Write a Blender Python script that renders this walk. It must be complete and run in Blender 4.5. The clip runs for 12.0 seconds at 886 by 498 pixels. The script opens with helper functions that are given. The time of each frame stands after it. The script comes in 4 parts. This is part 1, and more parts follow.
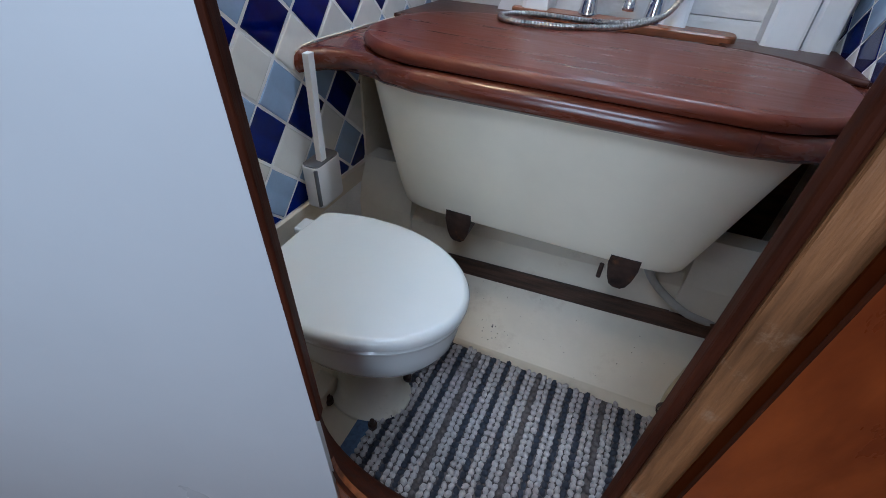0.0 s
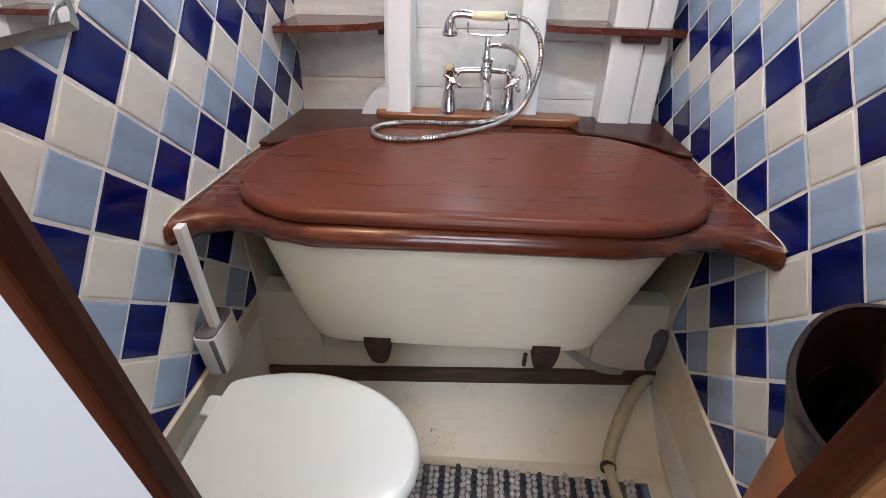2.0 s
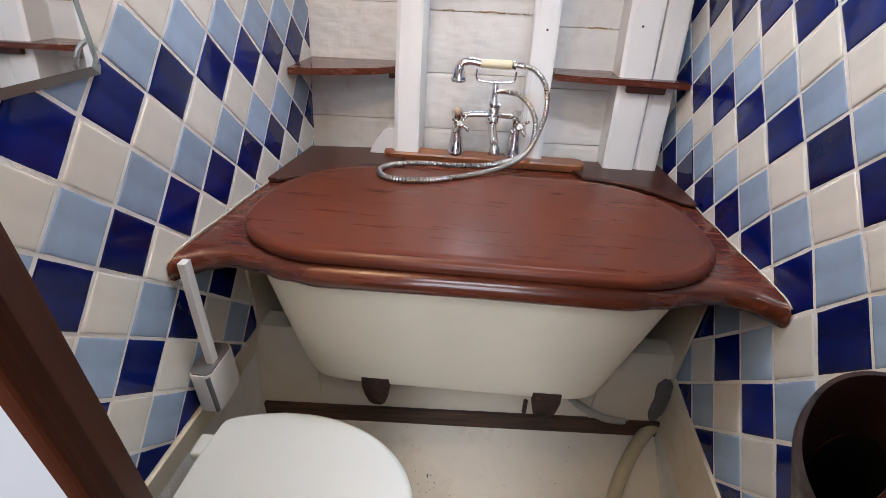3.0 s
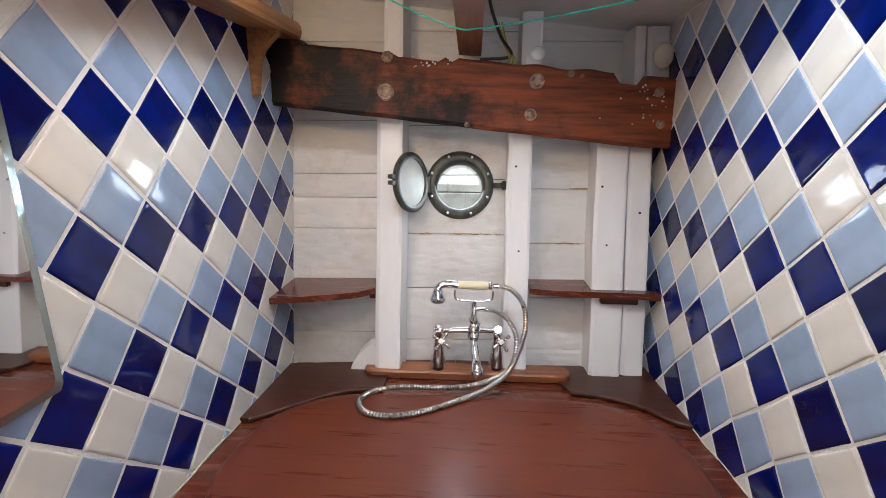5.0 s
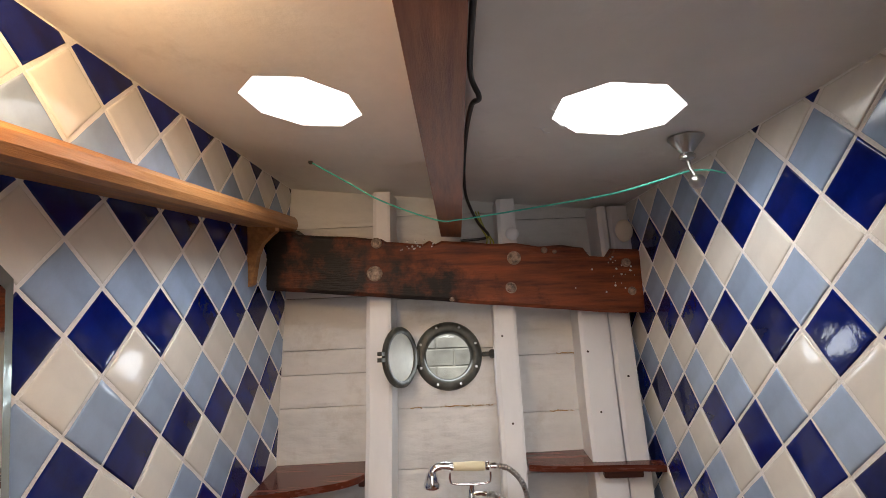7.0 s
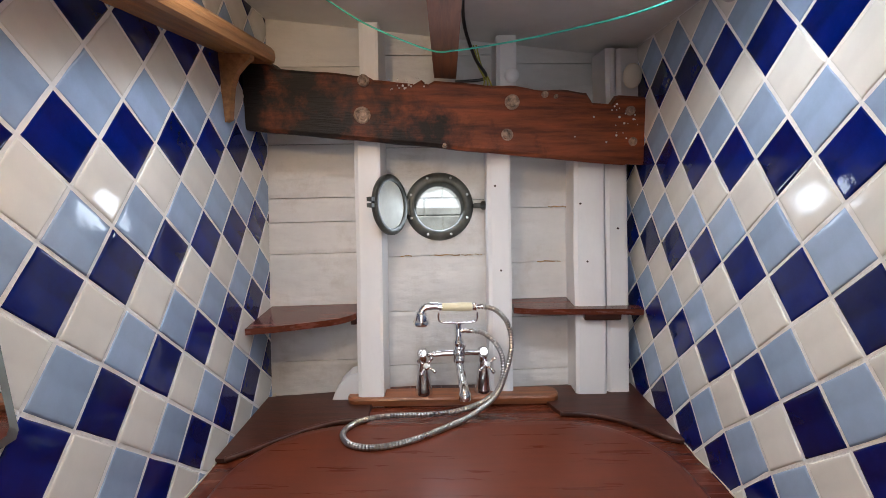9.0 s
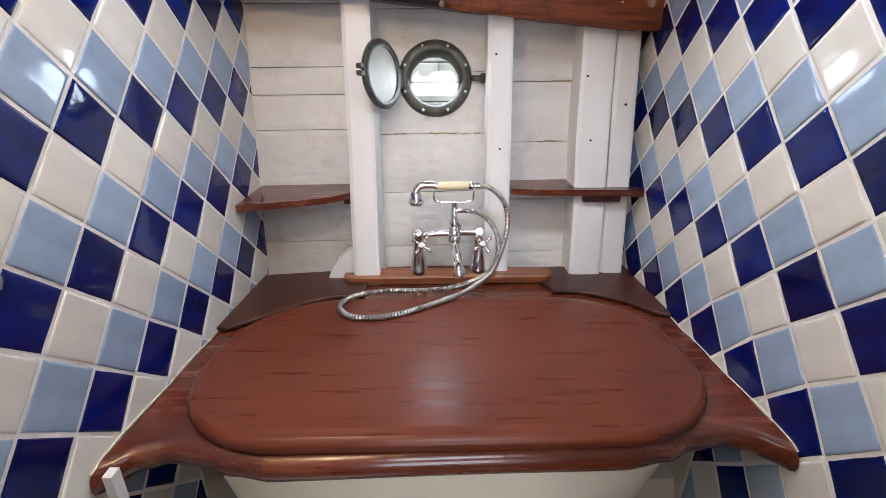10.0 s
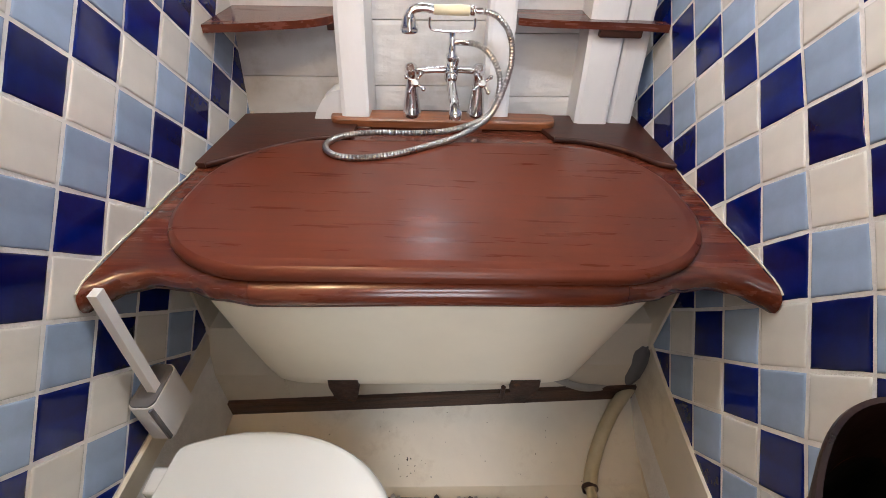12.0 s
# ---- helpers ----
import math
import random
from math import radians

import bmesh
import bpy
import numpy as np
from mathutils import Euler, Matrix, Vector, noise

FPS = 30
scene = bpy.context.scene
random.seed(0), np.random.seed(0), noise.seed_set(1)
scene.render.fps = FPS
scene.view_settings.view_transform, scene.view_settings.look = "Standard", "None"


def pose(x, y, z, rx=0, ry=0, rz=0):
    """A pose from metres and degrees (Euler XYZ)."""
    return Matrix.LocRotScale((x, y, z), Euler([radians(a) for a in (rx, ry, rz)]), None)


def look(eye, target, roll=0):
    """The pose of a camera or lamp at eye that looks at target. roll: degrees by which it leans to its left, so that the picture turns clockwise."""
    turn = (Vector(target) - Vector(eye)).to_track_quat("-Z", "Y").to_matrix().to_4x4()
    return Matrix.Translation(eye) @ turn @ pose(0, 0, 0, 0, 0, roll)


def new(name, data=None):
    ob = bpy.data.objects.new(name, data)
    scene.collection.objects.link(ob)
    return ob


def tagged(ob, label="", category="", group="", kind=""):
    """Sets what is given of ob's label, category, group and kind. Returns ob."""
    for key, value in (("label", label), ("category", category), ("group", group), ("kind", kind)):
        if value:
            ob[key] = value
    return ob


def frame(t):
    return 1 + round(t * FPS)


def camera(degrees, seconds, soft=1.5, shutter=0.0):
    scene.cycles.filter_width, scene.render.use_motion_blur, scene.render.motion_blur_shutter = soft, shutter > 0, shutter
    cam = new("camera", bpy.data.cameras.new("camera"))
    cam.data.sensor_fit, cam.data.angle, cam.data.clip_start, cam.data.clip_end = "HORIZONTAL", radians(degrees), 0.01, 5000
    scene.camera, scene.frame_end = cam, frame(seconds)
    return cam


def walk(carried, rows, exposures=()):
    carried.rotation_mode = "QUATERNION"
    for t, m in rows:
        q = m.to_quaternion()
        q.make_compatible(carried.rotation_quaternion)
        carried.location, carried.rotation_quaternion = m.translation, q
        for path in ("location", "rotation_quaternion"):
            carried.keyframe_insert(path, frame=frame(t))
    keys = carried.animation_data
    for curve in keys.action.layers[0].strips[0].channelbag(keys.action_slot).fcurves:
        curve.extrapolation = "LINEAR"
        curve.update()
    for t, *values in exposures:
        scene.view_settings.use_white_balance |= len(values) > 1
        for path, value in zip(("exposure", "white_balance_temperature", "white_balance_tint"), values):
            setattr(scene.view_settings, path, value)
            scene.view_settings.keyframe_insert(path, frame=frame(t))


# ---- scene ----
cam = camera(89.1, 12.0, soft=0.8)
PATH = [
    (0, (0.123, -0.894, 1.063), (-0.465, 0.508, -0.237), 2.7),
    (0.5, (0.078, -0.866, 1.065), (-0.506, 0.561, -0.209), 0.9),
    (1, (0.039, -0.815, 1.099), (-0.435, 0.66, -0.166), -1.4),
    (1.5, (0.005, -0.785, 1.163), (-0.135, 0.77, -0.087), -0.2),
    (2, (0.004, -0.767, 1.225), (-0.115, 0.846, 0.049), 1.1),
    (2.5, (0.006, -0.767, 1.226), (-0.143, 0.879, 0.1), 2.8),
    (4.3, (0.007, -0.669, 1.392), (-0.131, 1.187, 0.662), 1.1),
    (4.5, (0.004, -0.662, 1.414), (-0.129, 1.223, 0.759), 1.2),
    (5, (0.008, -0.641, 1.453), (-0.12, 1.293, 0.963), 0.3),
    (5.5, (0.003, -0.646, 1.488), (-0.103, 1.323, 1.149), -0.8),
    (6, (0.006, -0.659, 1.515), (-0.067, 1.335, 1.37), -0.8),
    (6.5, (0.0, -0.669, 1.544), (-0.051, 1.327, 1.654), -2.1),
    (6.7, (0.003, -0.671, 1.548), (-0.055, 1.323, 1.687), -2.4),
    (8.5, (-0.001, -0.636, 1.494), (-0.023, 1.359, 1.355), -1.6),
    (9, (-0.012, -0.625, 1.44), (-0.031, 1.338, 1.055), -1.0),
    (9.5, (-0.01, -0.611, 1.394), (-0.025, 1.28, 0.744), -0.4),
    (10, (-0.011, -0.607, 1.368), (-0.018, 1.224, 0.564), -0.4),
    (10.5, (-0.009, -0.597, 1.34), (-0.018, 1.179, 0.421), 0.6),
    (11, (-0.008, -0.59, 1.319), (-0.008, 1.104, 0.255), 1.8),
    (11.5, (0.001, -0.59, 1.294), (0.005, 1.015, 0.102), 1.8),
    (12, (0.005, -0.587, 1.283), (0.011, 0.938, -0.01), 1.7),
]
walk(cam, [(t, look(eye, target, roll)) for t, eye, target, roll in PATH],
     [(0.0, 0.08, 4700, 5), (0.25, 0.18, 5000, 7), (0.5, 0.33, 5600, 10), (1.0, 0.4, 5800, 11), (1.5, 0.45, 5600, 10), (5.0, 0.25, 5700, 10), (6.3, -0.2, 6300, 12), (8.5, 0.0, 5900, 11), (9.5, 0.25, 5600, 10), (12.0, 0.55, 5900, 11)])

# ---- light ----
world = bpy.data.worlds.new("world")
scene.world = world
world.use_nodes = True
sky = world.node_tree.nodes.new("ShaderNodeTexSky")
sky.sky_type, sky.sun_disc, sky.sun_elevation, sky.sun_rotation = "NISHITA", False, radians(50), radians(191)
world.node_tree.links.new(sky.outputs["Color"], world.node_tree.nodes["Background"].inputs["Color"])
world.node_tree.nodes["Background"].inputs["Strength"].default_value = 0.15


def lamp(name, kind, m, energy, color, size=0.1, size_y=0.0):
    data = bpy.data.lights.new(name, kind)
    data.energy, data.color = energy, color
    if kind == "AREA":
        data.size = size
        if size_y:
            data.shape, data.size_y = "RECTANGLE", size_y
        else:
            data.shape = "DISK"
    elif kind == "SUN":
        data.angle = size
    else:
        data.shadow_soft_size = size
    ob = new(name, data)
    ob.matrix_world = m
    return ob


WARM, DAY, COOL = (1.0, 0.66, 0.34), (1.0, 0.97, 0.93), (1.0, 0.985, 0.96)
lamp("sun", "SUN", look((-1, -2, 6), (0, 3, 0)), 5.0, (1.0, 0.95, 0.88), radians(0.5))
lamp("light_skylight", "AREA", pose(-0.295, 0.212, 2.03), 4.2, DAY, 0.2)
lamp("light_skylight", "AREA", pose(0.318, 0.175, 1.97), 5.0, DAY, 0.2)
lamp("light_bulkhead_lamp", "POINT", pose(-0.43, -0.33, 1.885), 8.0, WARM, 0.035)
lamp("light_porthole", "AREA", look((-0.037, 0.858, 1.292), (-0.037, 0.0, 0.95)), 0.50, (0.92, 0.97, 1.0), 0.145)
# added overhead fill for daylight in the unseen cabin; no hatch is built
lamp("light_cabin_fill", "AREA", pose(0.0, -1.25, 1.98), 11.0, COOL, 0.7, 0.6)
lamp("light_companionway", "AREA", look((0.10, -2.4, 1.15), (0.0, 0.0, 0.45)), 12.5, COOL, 0.7, 0.9)


# ---- materials ----
def mat(name, color, rough=0.5, metal=0.0, var=0.12, scale=8.0, bump=0.1, bump_scale=60.0, stretch=(1, 1, 1), dark=None,
        coat=0.0, rnd=0.0, spec=0.5, stain=None, grad=None, stain_scale=3.0, stain_lo=0.55, stain_hi=0.75, rough_var=0.1):
    """Principled material: large tone variation, fine grain bump, optional stains of another colour."""
    m = bpy.data.materials.new(name)
    m.use_nodes = True
    nt = m.node_tree
    b = nt.nodes["Principled BSDF"]
    L = nt.links.new
    tc = nt.nodes.new("ShaderNodeTexCoord")
    mp = nt.nodes.new("ShaderNodeMapping")
    mp.inputs["Scale"].default_value = stretch
    L(tc.outputs["Object"], mp.inputs["Vector"])
    n1 = nt.nodes.new("ShaderNodeTexNoise")
    n1.inputs["Scale"].default_value, n1.inputs["Detail"].default_value, n1.inputs["Roughness"].default_value = scale, 6, 0.62
    L(mp.outputs[0], n1.inputs["Vector"])
    ramp = nt.nodes.new("ShaderNodeValToRGB")
    d = dark or tuple(c * (1 - 2.2 * var) for c in color)
    l = tuple(min(1, c * (1 + var)) for c in color)
    ramp.color_ramp.elements[0].position, ramp.color_ramp.elements[1].position = 0.28, 0.72
    ramp.color_ramp.elements[0].color, ramp.color_ramp.elements[1].color = (*[max(0, c) for c in d], 1), (*l, 1)
    L(n1.outputs["Fac"], ramp.inputs["Fac"])
    out = ramp.outputs["Color"]
    if stain:
        n3 = nt.nodes.new("ShaderNodeTexNoise")
        n3.inputs["Scale"].default_value, n3.inputs["Detail"].default_value, n3.inputs["Roughness"].default_value = stain_scale, 8, 0.7
        L(tc.outputs["Object"], n3.inputs["Vector"])
        mr = nt.nodes.new("ShaderNodeMapRange")
        mr.inputs["From Min"].default_value, mr.inputs["From Max"].default_value = stain_lo, stain_hi
        if grad:
            sx = nt.nodes.new("ShaderNodeSeparateXYZ")
            ma = nt.nodes.new("ShaderNodeMath")
            ma.operation, ma.inputs[1].default_value = "MULTIPLY_ADD", grad
            L(tc.outputs["Object"], sx.inputs[0])
            L(sx.outputs["X"], ma.inputs[0])
            L(n3.outputs["Fac"], ma.inputs[2])
            L(ma.outputs[0], mr.inputs["Value"])
        else:
            L(n3.outputs["Fac"], mr.inputs["Value"])
        mx = nt.nodes.new("ShaderNodeMix")
        mx.data_type = "RGBA"
        L(mr.outputs[0], mx.inputs["Factor"])
        L(out, mx.inputs["A"])
        mx.inputs["B"].default_value = (*stain, 1)
        out = mx.outputs["Result"]
    if rnd:
        oi = nt.nodes.new("ShaderNodeObjectInfo")
        hs = nt.nodes.new("ShaderNodeHueSaturation")
        mr2 = nt.nodes.new("ShaderNodeMapRange")
        mr2.inputs["To Min"].default_value, mr2.inputs["To Max"].default_value = 1 - rnd, 1 + rnd
        L(oi.outputs["Random"], mr2.inputs["Value"])
        L(mr2.outputs[0], hs.inputs["Value"])
        L(out, hs.inputs["Color"])
        out = hs.outputs["Color"]
    L(out, b.inputs["Base Color"])
    n2 = nt.nodes.new("ShaderNodeTexNoise")
    n2.inputs["Scale"].default_value, n2.inputs["Detail"].default_value = bump_scale, 4
    L(mp.outputs[0], n2.inputs["Vector"])
    bp = nt.nodes.new("ShaderNodeBump")
    bp.inputs["Strength"].default_value, bp.inputs["Distance"].default_value = bump, 0.01
    L(n2.outputs["Fac"], bp.inputs["Height"])
    L(bp.outputs[0], b.inputs["Normal"])
    mr3 = nt.nodes.new("ShaderNodeMapRange")
    mr3.inputs["To Min"].default_value, mr3.inputs["To Max"].default_value = max(0.02, rough - rough_var), min(1, rough + rough_var)
    L(n1.outputs["Fac"], mr3.inputs["Value"])
    L(mr3.outputs[0], b.inputs["Roughness"])
    b.inputs["Metallic"].default_value, b.inputs["Coat Weight"].default_value, b.inputs["Coat Roughness"].default_value = metal, coat, 0.08
    b.inputs["Specular IOR Level"].default_value = spec
    return m


def glass(name, color=(1, 1, 1), rough=0.0):
    m = bpy.data.materials.new(name)
    m.use_nodes = True
    b = m.node_tree.nodes["Principled BSDF"]
    b.inputs["Base Color"].default_value, b.inputs["Transmission Weight"].default_value = (*color, 1), 1
    b.inputs["Roughness"].default_value, b.inputs["IOR"].default_value = rough, 1.45
    return m


M_BLUE = mat("tile_cobalt", (0.002, 0.010, 0.135), 0.07, spec=0.45, var=0.25, scale=14, bump=0.10, bump_scale=16, rnd=0.35, rough_var=0.03, stain=(0.005, 0.03, 0.22), stain_scale=30, stain_lo=0.62, stain_hi=0.9)
M_LIGHT = mat("tile_pale_blue", (0.34, 0.45, 0.63), 0.08, var=0.08, scale=14, bump=0.10, bump_scale=16, rnd=0.12, rough_var=0.03)
M_CREAM = mat("tile_cream", (0.76, 0.745, 0.69), 0.08, var=0.04, scale=14, bump=0.10, bump_scale=16, rnd=0.06, rough_var=0.03)
M_GROUT = mat("grout", (0.86, 0.85, 0.82), 0.8, var=0.06, scale=18, bump=0.3, bump_scale=150, stain=(0.50, 0.46, 0.40), stain_scale=9, stain_lo=0.64, stain_hi=0.9)
M_MAHOG = mat("mahogany_varnish", (0.13, 0.030, 0.012), 0.26, var=0.25, scale=5, bump=0.05, bump_scale=40, stretch=(0.7, 9, 9), dark=(0.055, 0.013, 0.008), coat=0.4,
              stain=(0.24, 0.085, 0.045), stain_scale=7, stain_lo=0.62, stain_hi=0.9)
M_LID = mat("mahogany_lid", (0.122, 0.030, 0.014), 0.32, var=0.18, scale=5, bump=0.03, bump_scale=60, stretch=(0.9, 11, 11), dark=(0.098, 0.023, 0.011), coat=0.0,
            stain=(0.060, 0.016, 0.009), stain_scale=3.4, stain_lo=0.50, stain_hi=0.85, rough_var=0.2, spec=0.32)
M_DKLEDGE = mat("mahogany_dark", (0.070, 0.024, 0.015), 0.34, var=0.3, scale=6, bump=0.05, bump_scale=40, stretch=(1, 7, 7), coat=0.0, spec=0.3)
M_TEAK = mat("teak_plank", (0.27, 0.09, 0.03), 0.35, var=0.3, scale=7, bump=0.1, bump_scale=50, stretch=(0.8, 8, 8), coat=0.3)
M_OAK = mat("oak_shelf", (0.42, 0.21, 0.075), 0.42, var=0.22, scale=8, bump=0.15, bump_scale=60, stretch=(8, 0.6, 8), coat=0.15, dark=(0.20, 0.085, 0.03))
M_PINE = mat("pine_deck_beam", (0.33, 0.135, 0.065), 0.45, var=0.25, scale=8, bump=0.15, bump_scale=70, stretch=(10, 0.6, 6), dark=(0.17, 0.06, 0.03))
M_JAMB = mat("mahogany_jamb", (0.070, 0.019, 0.008), 0.6, var=0.3, scale=7, bump=0.08, bump_scale=40, stretch=(8, 8, 0.5), coat=0.0, spec=0.08)
M_STILE = mat("worn_door_stile", (0.30, 0.130, 0.045), 0.45, var=0.3, scale=7, bump=0.2, bump_scale=60, stretch=(8, 8, 0.8), stain=(0.42, 0.28, 0.17), stain_scale=22, stain_lo=0.6, stain_hi=0.8)
M_ORANGE = mat("varnished_plywood", (0.20, 0.042, 0.006), 0.30, var=0.5, scale=3.4, bump=0.04, bump_scale=30, stretch=(3.5, 3.5, 1.2), dark=(0.10, 0.016, 0.003), coat=0.12)
M_WHITE = mat("white_hull_paint", (0.74, 0.72, 0.69), 0.5, var=0.10, scale=3, bump=0.35, bump_scale=28, stretch=(0.6, 1, 1.6), stain=(0.44, 0.38, 0.31), stain_scale=5.5, stain_lo=0.54, stain_hi=0.85)
M_RIB = mat("white_rib_paint", (0.82, 0.81, 0.80), 0.42, var=0.05, scale=4, bump=0.2, bump_scale=24, stretch=(1, 1, 0.4), stain=(0.55, 0.50, 0.44), stain_scale=9, stain_lo=0.68, stain_hi=0.95)
M_CEIL = mat("white_deckhead_paint", (0.82, 0.80, 0.76), 0.45, var=0.06, scale=3, bump=0.12, bump_scale=35, stain=(0.50, 0.45, 0.40), stain_scale=5, stain_lo=0.6, stain_hi=0.95)
M_PANEL = mat("cream_lower_paint", (0.74, 0.67, 0.54), 0.42, var=0.07, scale=3, bump=0.1, bump_scale=30, stain=(0.42, 0.34, 0.24), stain_scale=6, stain_lo=0.55, stain_hi=0.85)
M_DOORW = mat("white_door_gloss", (0.66, 0.665, 0.67), 0.3, var=0.03, scale=2, bump=0.04, bump_scale=9, coat=0.2)
M_TUB = mat("cream_enamel", (0.88, 0.80, 0.63), 0.38, var=0.04, scale=3, bump=0.02, bump_scale=12, stain=(0.60, 0.54, 0.42), stain_scale=5, stain_lo=0.66, stain_hi=0.95)
M_CERAM = mat("white_porcelain", (0.70, 0.72, 0.70), 0.10, var=0.02, scale=2, bump=0.0, coat=0.4, rough_var=0.03)
M_BASE = mat("cream_plastic", (0.70, 0.66, 0.55), 0.4, var=0.06, stain=(0.35, 0.27, 0.16), stain_scale=14, stain_lo=0.6, stain_hi=0.85)
M_RUST = mat("rusty_iron", (0.055, 0.030, 0.022), 0.5, var=0.4, scale=25, bump=0.3, bump_scale=70, stain=(0.22, 0.09, 0.03), stain_scale=20, stain_lo=0.58, stain_hi=0.8)
M_STRIP = mat("dark_teak_stringer", (0.075, 0.036, 0.022), 0.5, var=0.4, scale=8, bump=0.2, bump_scale=60, stretch=(0.8, 8, 8), stain=(0.5, 0.45, 0.38), stain_scale=16, stain_lo=0.68, stain_hi=0.8)
M_CHROME = mat("chrome", (0.80, 0.80, 0.80), 0.10, metal=1.0, var=0.05, bump=0.0, rough_var=0.04)
M_IVORY = mat("ivory_handle", (0.78, 0.70, 0.46), 0.3, var=0.05, coat=0.3)
M_STEEL = mat("brushed_steel", (0.55, 0.54, 0.52), 0.3, metal=1.0, var=0.1)
M_BRONZE = mat("dark_bronze", (0.10, 0.10, 0.085), 0.45, metal=0.35, var=0.3, scale=20, bump=0.2, bump_scale=60)
M_PLASTW = mat("white_plastic", (0.80, 0.80, 0.80), 0.35, var=0.02)
M_PLASTG = mat("grey_plastic", (0.13, 0.13, 0.14), 0.5, var=0.08)
M_HOSE = mat("yellowed_hose", (0.52, 0.45, 0.29), 0.4, var=0.12, scale=10)
M_HOSEG = mat("grey_hose", (0.40, 0.38, 0.34), 0.45, var=0.12, scale=10)
M_BIN = mat("tan_leather", (0.44, 0.15, 0.045), 0.42, var=0.2, scale=6, bump=0.1, bump_scale=80)
M_BINRIM = mat("dark_brown_rim", (0.030, 0.013, 0.010), 0.32, var=0.25, scale=14, bump=0.1, bump_scale=70, coat=0.2, stain=(0.13, 0.07, 0.05), stain_scale=24, stain_lo=0.66, stain_hi=0.85)
M_BININ = mat("black_lining", (0.010, 0.012, 0.010), 0.4, var=0.3)
M_ROPE = mat("green_cord", (0.10, 0.62, 0.50), 0.5, var=0.1, scale=200, bump=0.3, bump_scale=300)
M_CABLE = mat("black_cable", (0.012, 0.012, 0.012), 0.4, var=0.1)
M_MIRROR = mat("mirror_silver", (0.86, 0.87, 0.87), 0.02, metal=1.0, var=0.0, bump=0.0, rough_var=0.0)
M_MEDGE = mat("mirror_edge", (0.35, 0.40, 0.39), 0.15, metal=0.7, var=0.1)
M_GLASS = glass("port_glass", (0.93, 0.97, 0.95))
# opaque cream puts the hull's pale reflection into the milky glass's colour
M_MILKY = mat("hull_reflection_glass", (0.66, 0.66, 0.57), 0.5, var=0.12, scale=9, bump=0.02, bump_scale=20, spec=0.2)
M_WIRE = mat("yellow_green_wire", (0.42, 0.40, 0.06), 0.5, var=0.2, scale=40)
M_SEAM = mat("rust_bleed", (0.42, 0.25, 0.09), 0.7, var=0.3, scale=30, stain=(0.66, 0.62, 0.54), stain_scale=40, stain_lo=0.45, stain_hi=0.6)
M_MATW = mat("mat_cream_yarn", (0.60, 0.56, 0.54), 0.95, var=0.18, scale=60, bump=0.5, bump_scale=400, stain=(0.45, 0.36, 0.36), stain_scale=4, stain_lo=0.5, stain_hi=0.75)
M_MATB = mat("mat_blue_yarn", (0.055, 0.060, 0.082), 0.95, var=0.25, scale=60, bump=0.5, bump_scale=400)
M_MATG = mat("mat_brown_grey_yarn", (0.17, 0.145, 0.14), 0.95, var=0.25, scale=60, bump=0.5, bump_scale=400)
M_MATE = mat("mat_blue_binding", (0.12, 0.18, 0.30), 0.9, var=0.15, scale=80, bump=0.4, bump_scale=300)
M_STONE = mat("quay_stone", (0.48, 0.45, 0.38), 0.9, var=0.25, scale=4, bump=0.5, bump_scale=20, rnd=0.15, stain=(0.32, 0.32, 0.18), stain_scale=3, stain_lo=0.64, stain_hi=0.85)
M_WATER = mat("harbour_water", (0.03, 0.05, 0.05), 0.08, var=0.3, bump=0.4, bump_scale=6)
M_CABIN = mat("cabin_varnished_wood", (0.26, 0.13, 0.06), 0.5, var=0.2, scale=4, stretch=(6, 6, 0.6), dark=(0.15, 0.065, 0.03))
M_SOLE = mat("cabin_sole_teak", (0.20, 0.10, 0.05), 0.45, var=0.25, scale=5, stretch=(8, 0.6, 8))


def mat_old_beam():
    """Scorched pine clamp: red-brown heart, nearly black towards one end, long grain."""
    m = mat("scorched_pine", (0.24, 0.060, 0.020), 0.5, var=0.3, scale=5, bump=0.35, bump_scale=26, stretch=(0.8, 7, 9), dark=(0.05, 0.015, 0.008), coat=0.0, spec=0.3,
            stain=(0.012, 0.008, 0.007), grad=-0.30, stain_scale=3.2, stain_lo=0.48, stain_hi=0.62)
    return m


M_BEAM = mat_old_beam()
M_BOLT = mat("filled_bolt_heads", (0.42, 0.30, 0.22), 0.6, var=0.4, scale=60, bump=0.5, bump_scale=120)


# ---- builders ----
def part(name, bm, material, parent=None, label="", smooth=False):
    me = bpy.data.meshes.new(name)
    bmesh.ops.recalc_face_normals(bm, faces=bm.faces)
    if smooth:
        for f in bm.faces:
            f.smooth = True
        for e in bm.edges:
            if e.is_manifold and e.calc_face_angle(0) > 0.85:
                e.smooth = False
    bm.to_mesh(me)
    bm.free()
    me.materials.append(material)
    ob = new(name, me)
    if parent:
        ob.parent = parent
    if label:
        ob["label"] = label
    return ob


def thing(name, label, category, place=(0, 0, 0), group="", kind=""):
    ob = new(name)
    ob.empty_display_size = 0.05
    ob.location = place
    return tagged(ob, label, category, group, kind)


def soften(bm, width, seg=2, angle=0.5):
    es = [e for e in bm.edges if e.is_manifold and e.calc_face_angle(0) > angle]
    if es:
        bmesh.ops.bevel(bm, geom=es, offset=width, segments=seg, profile=0.5, affect="EDGES", clamp_overlap=True)


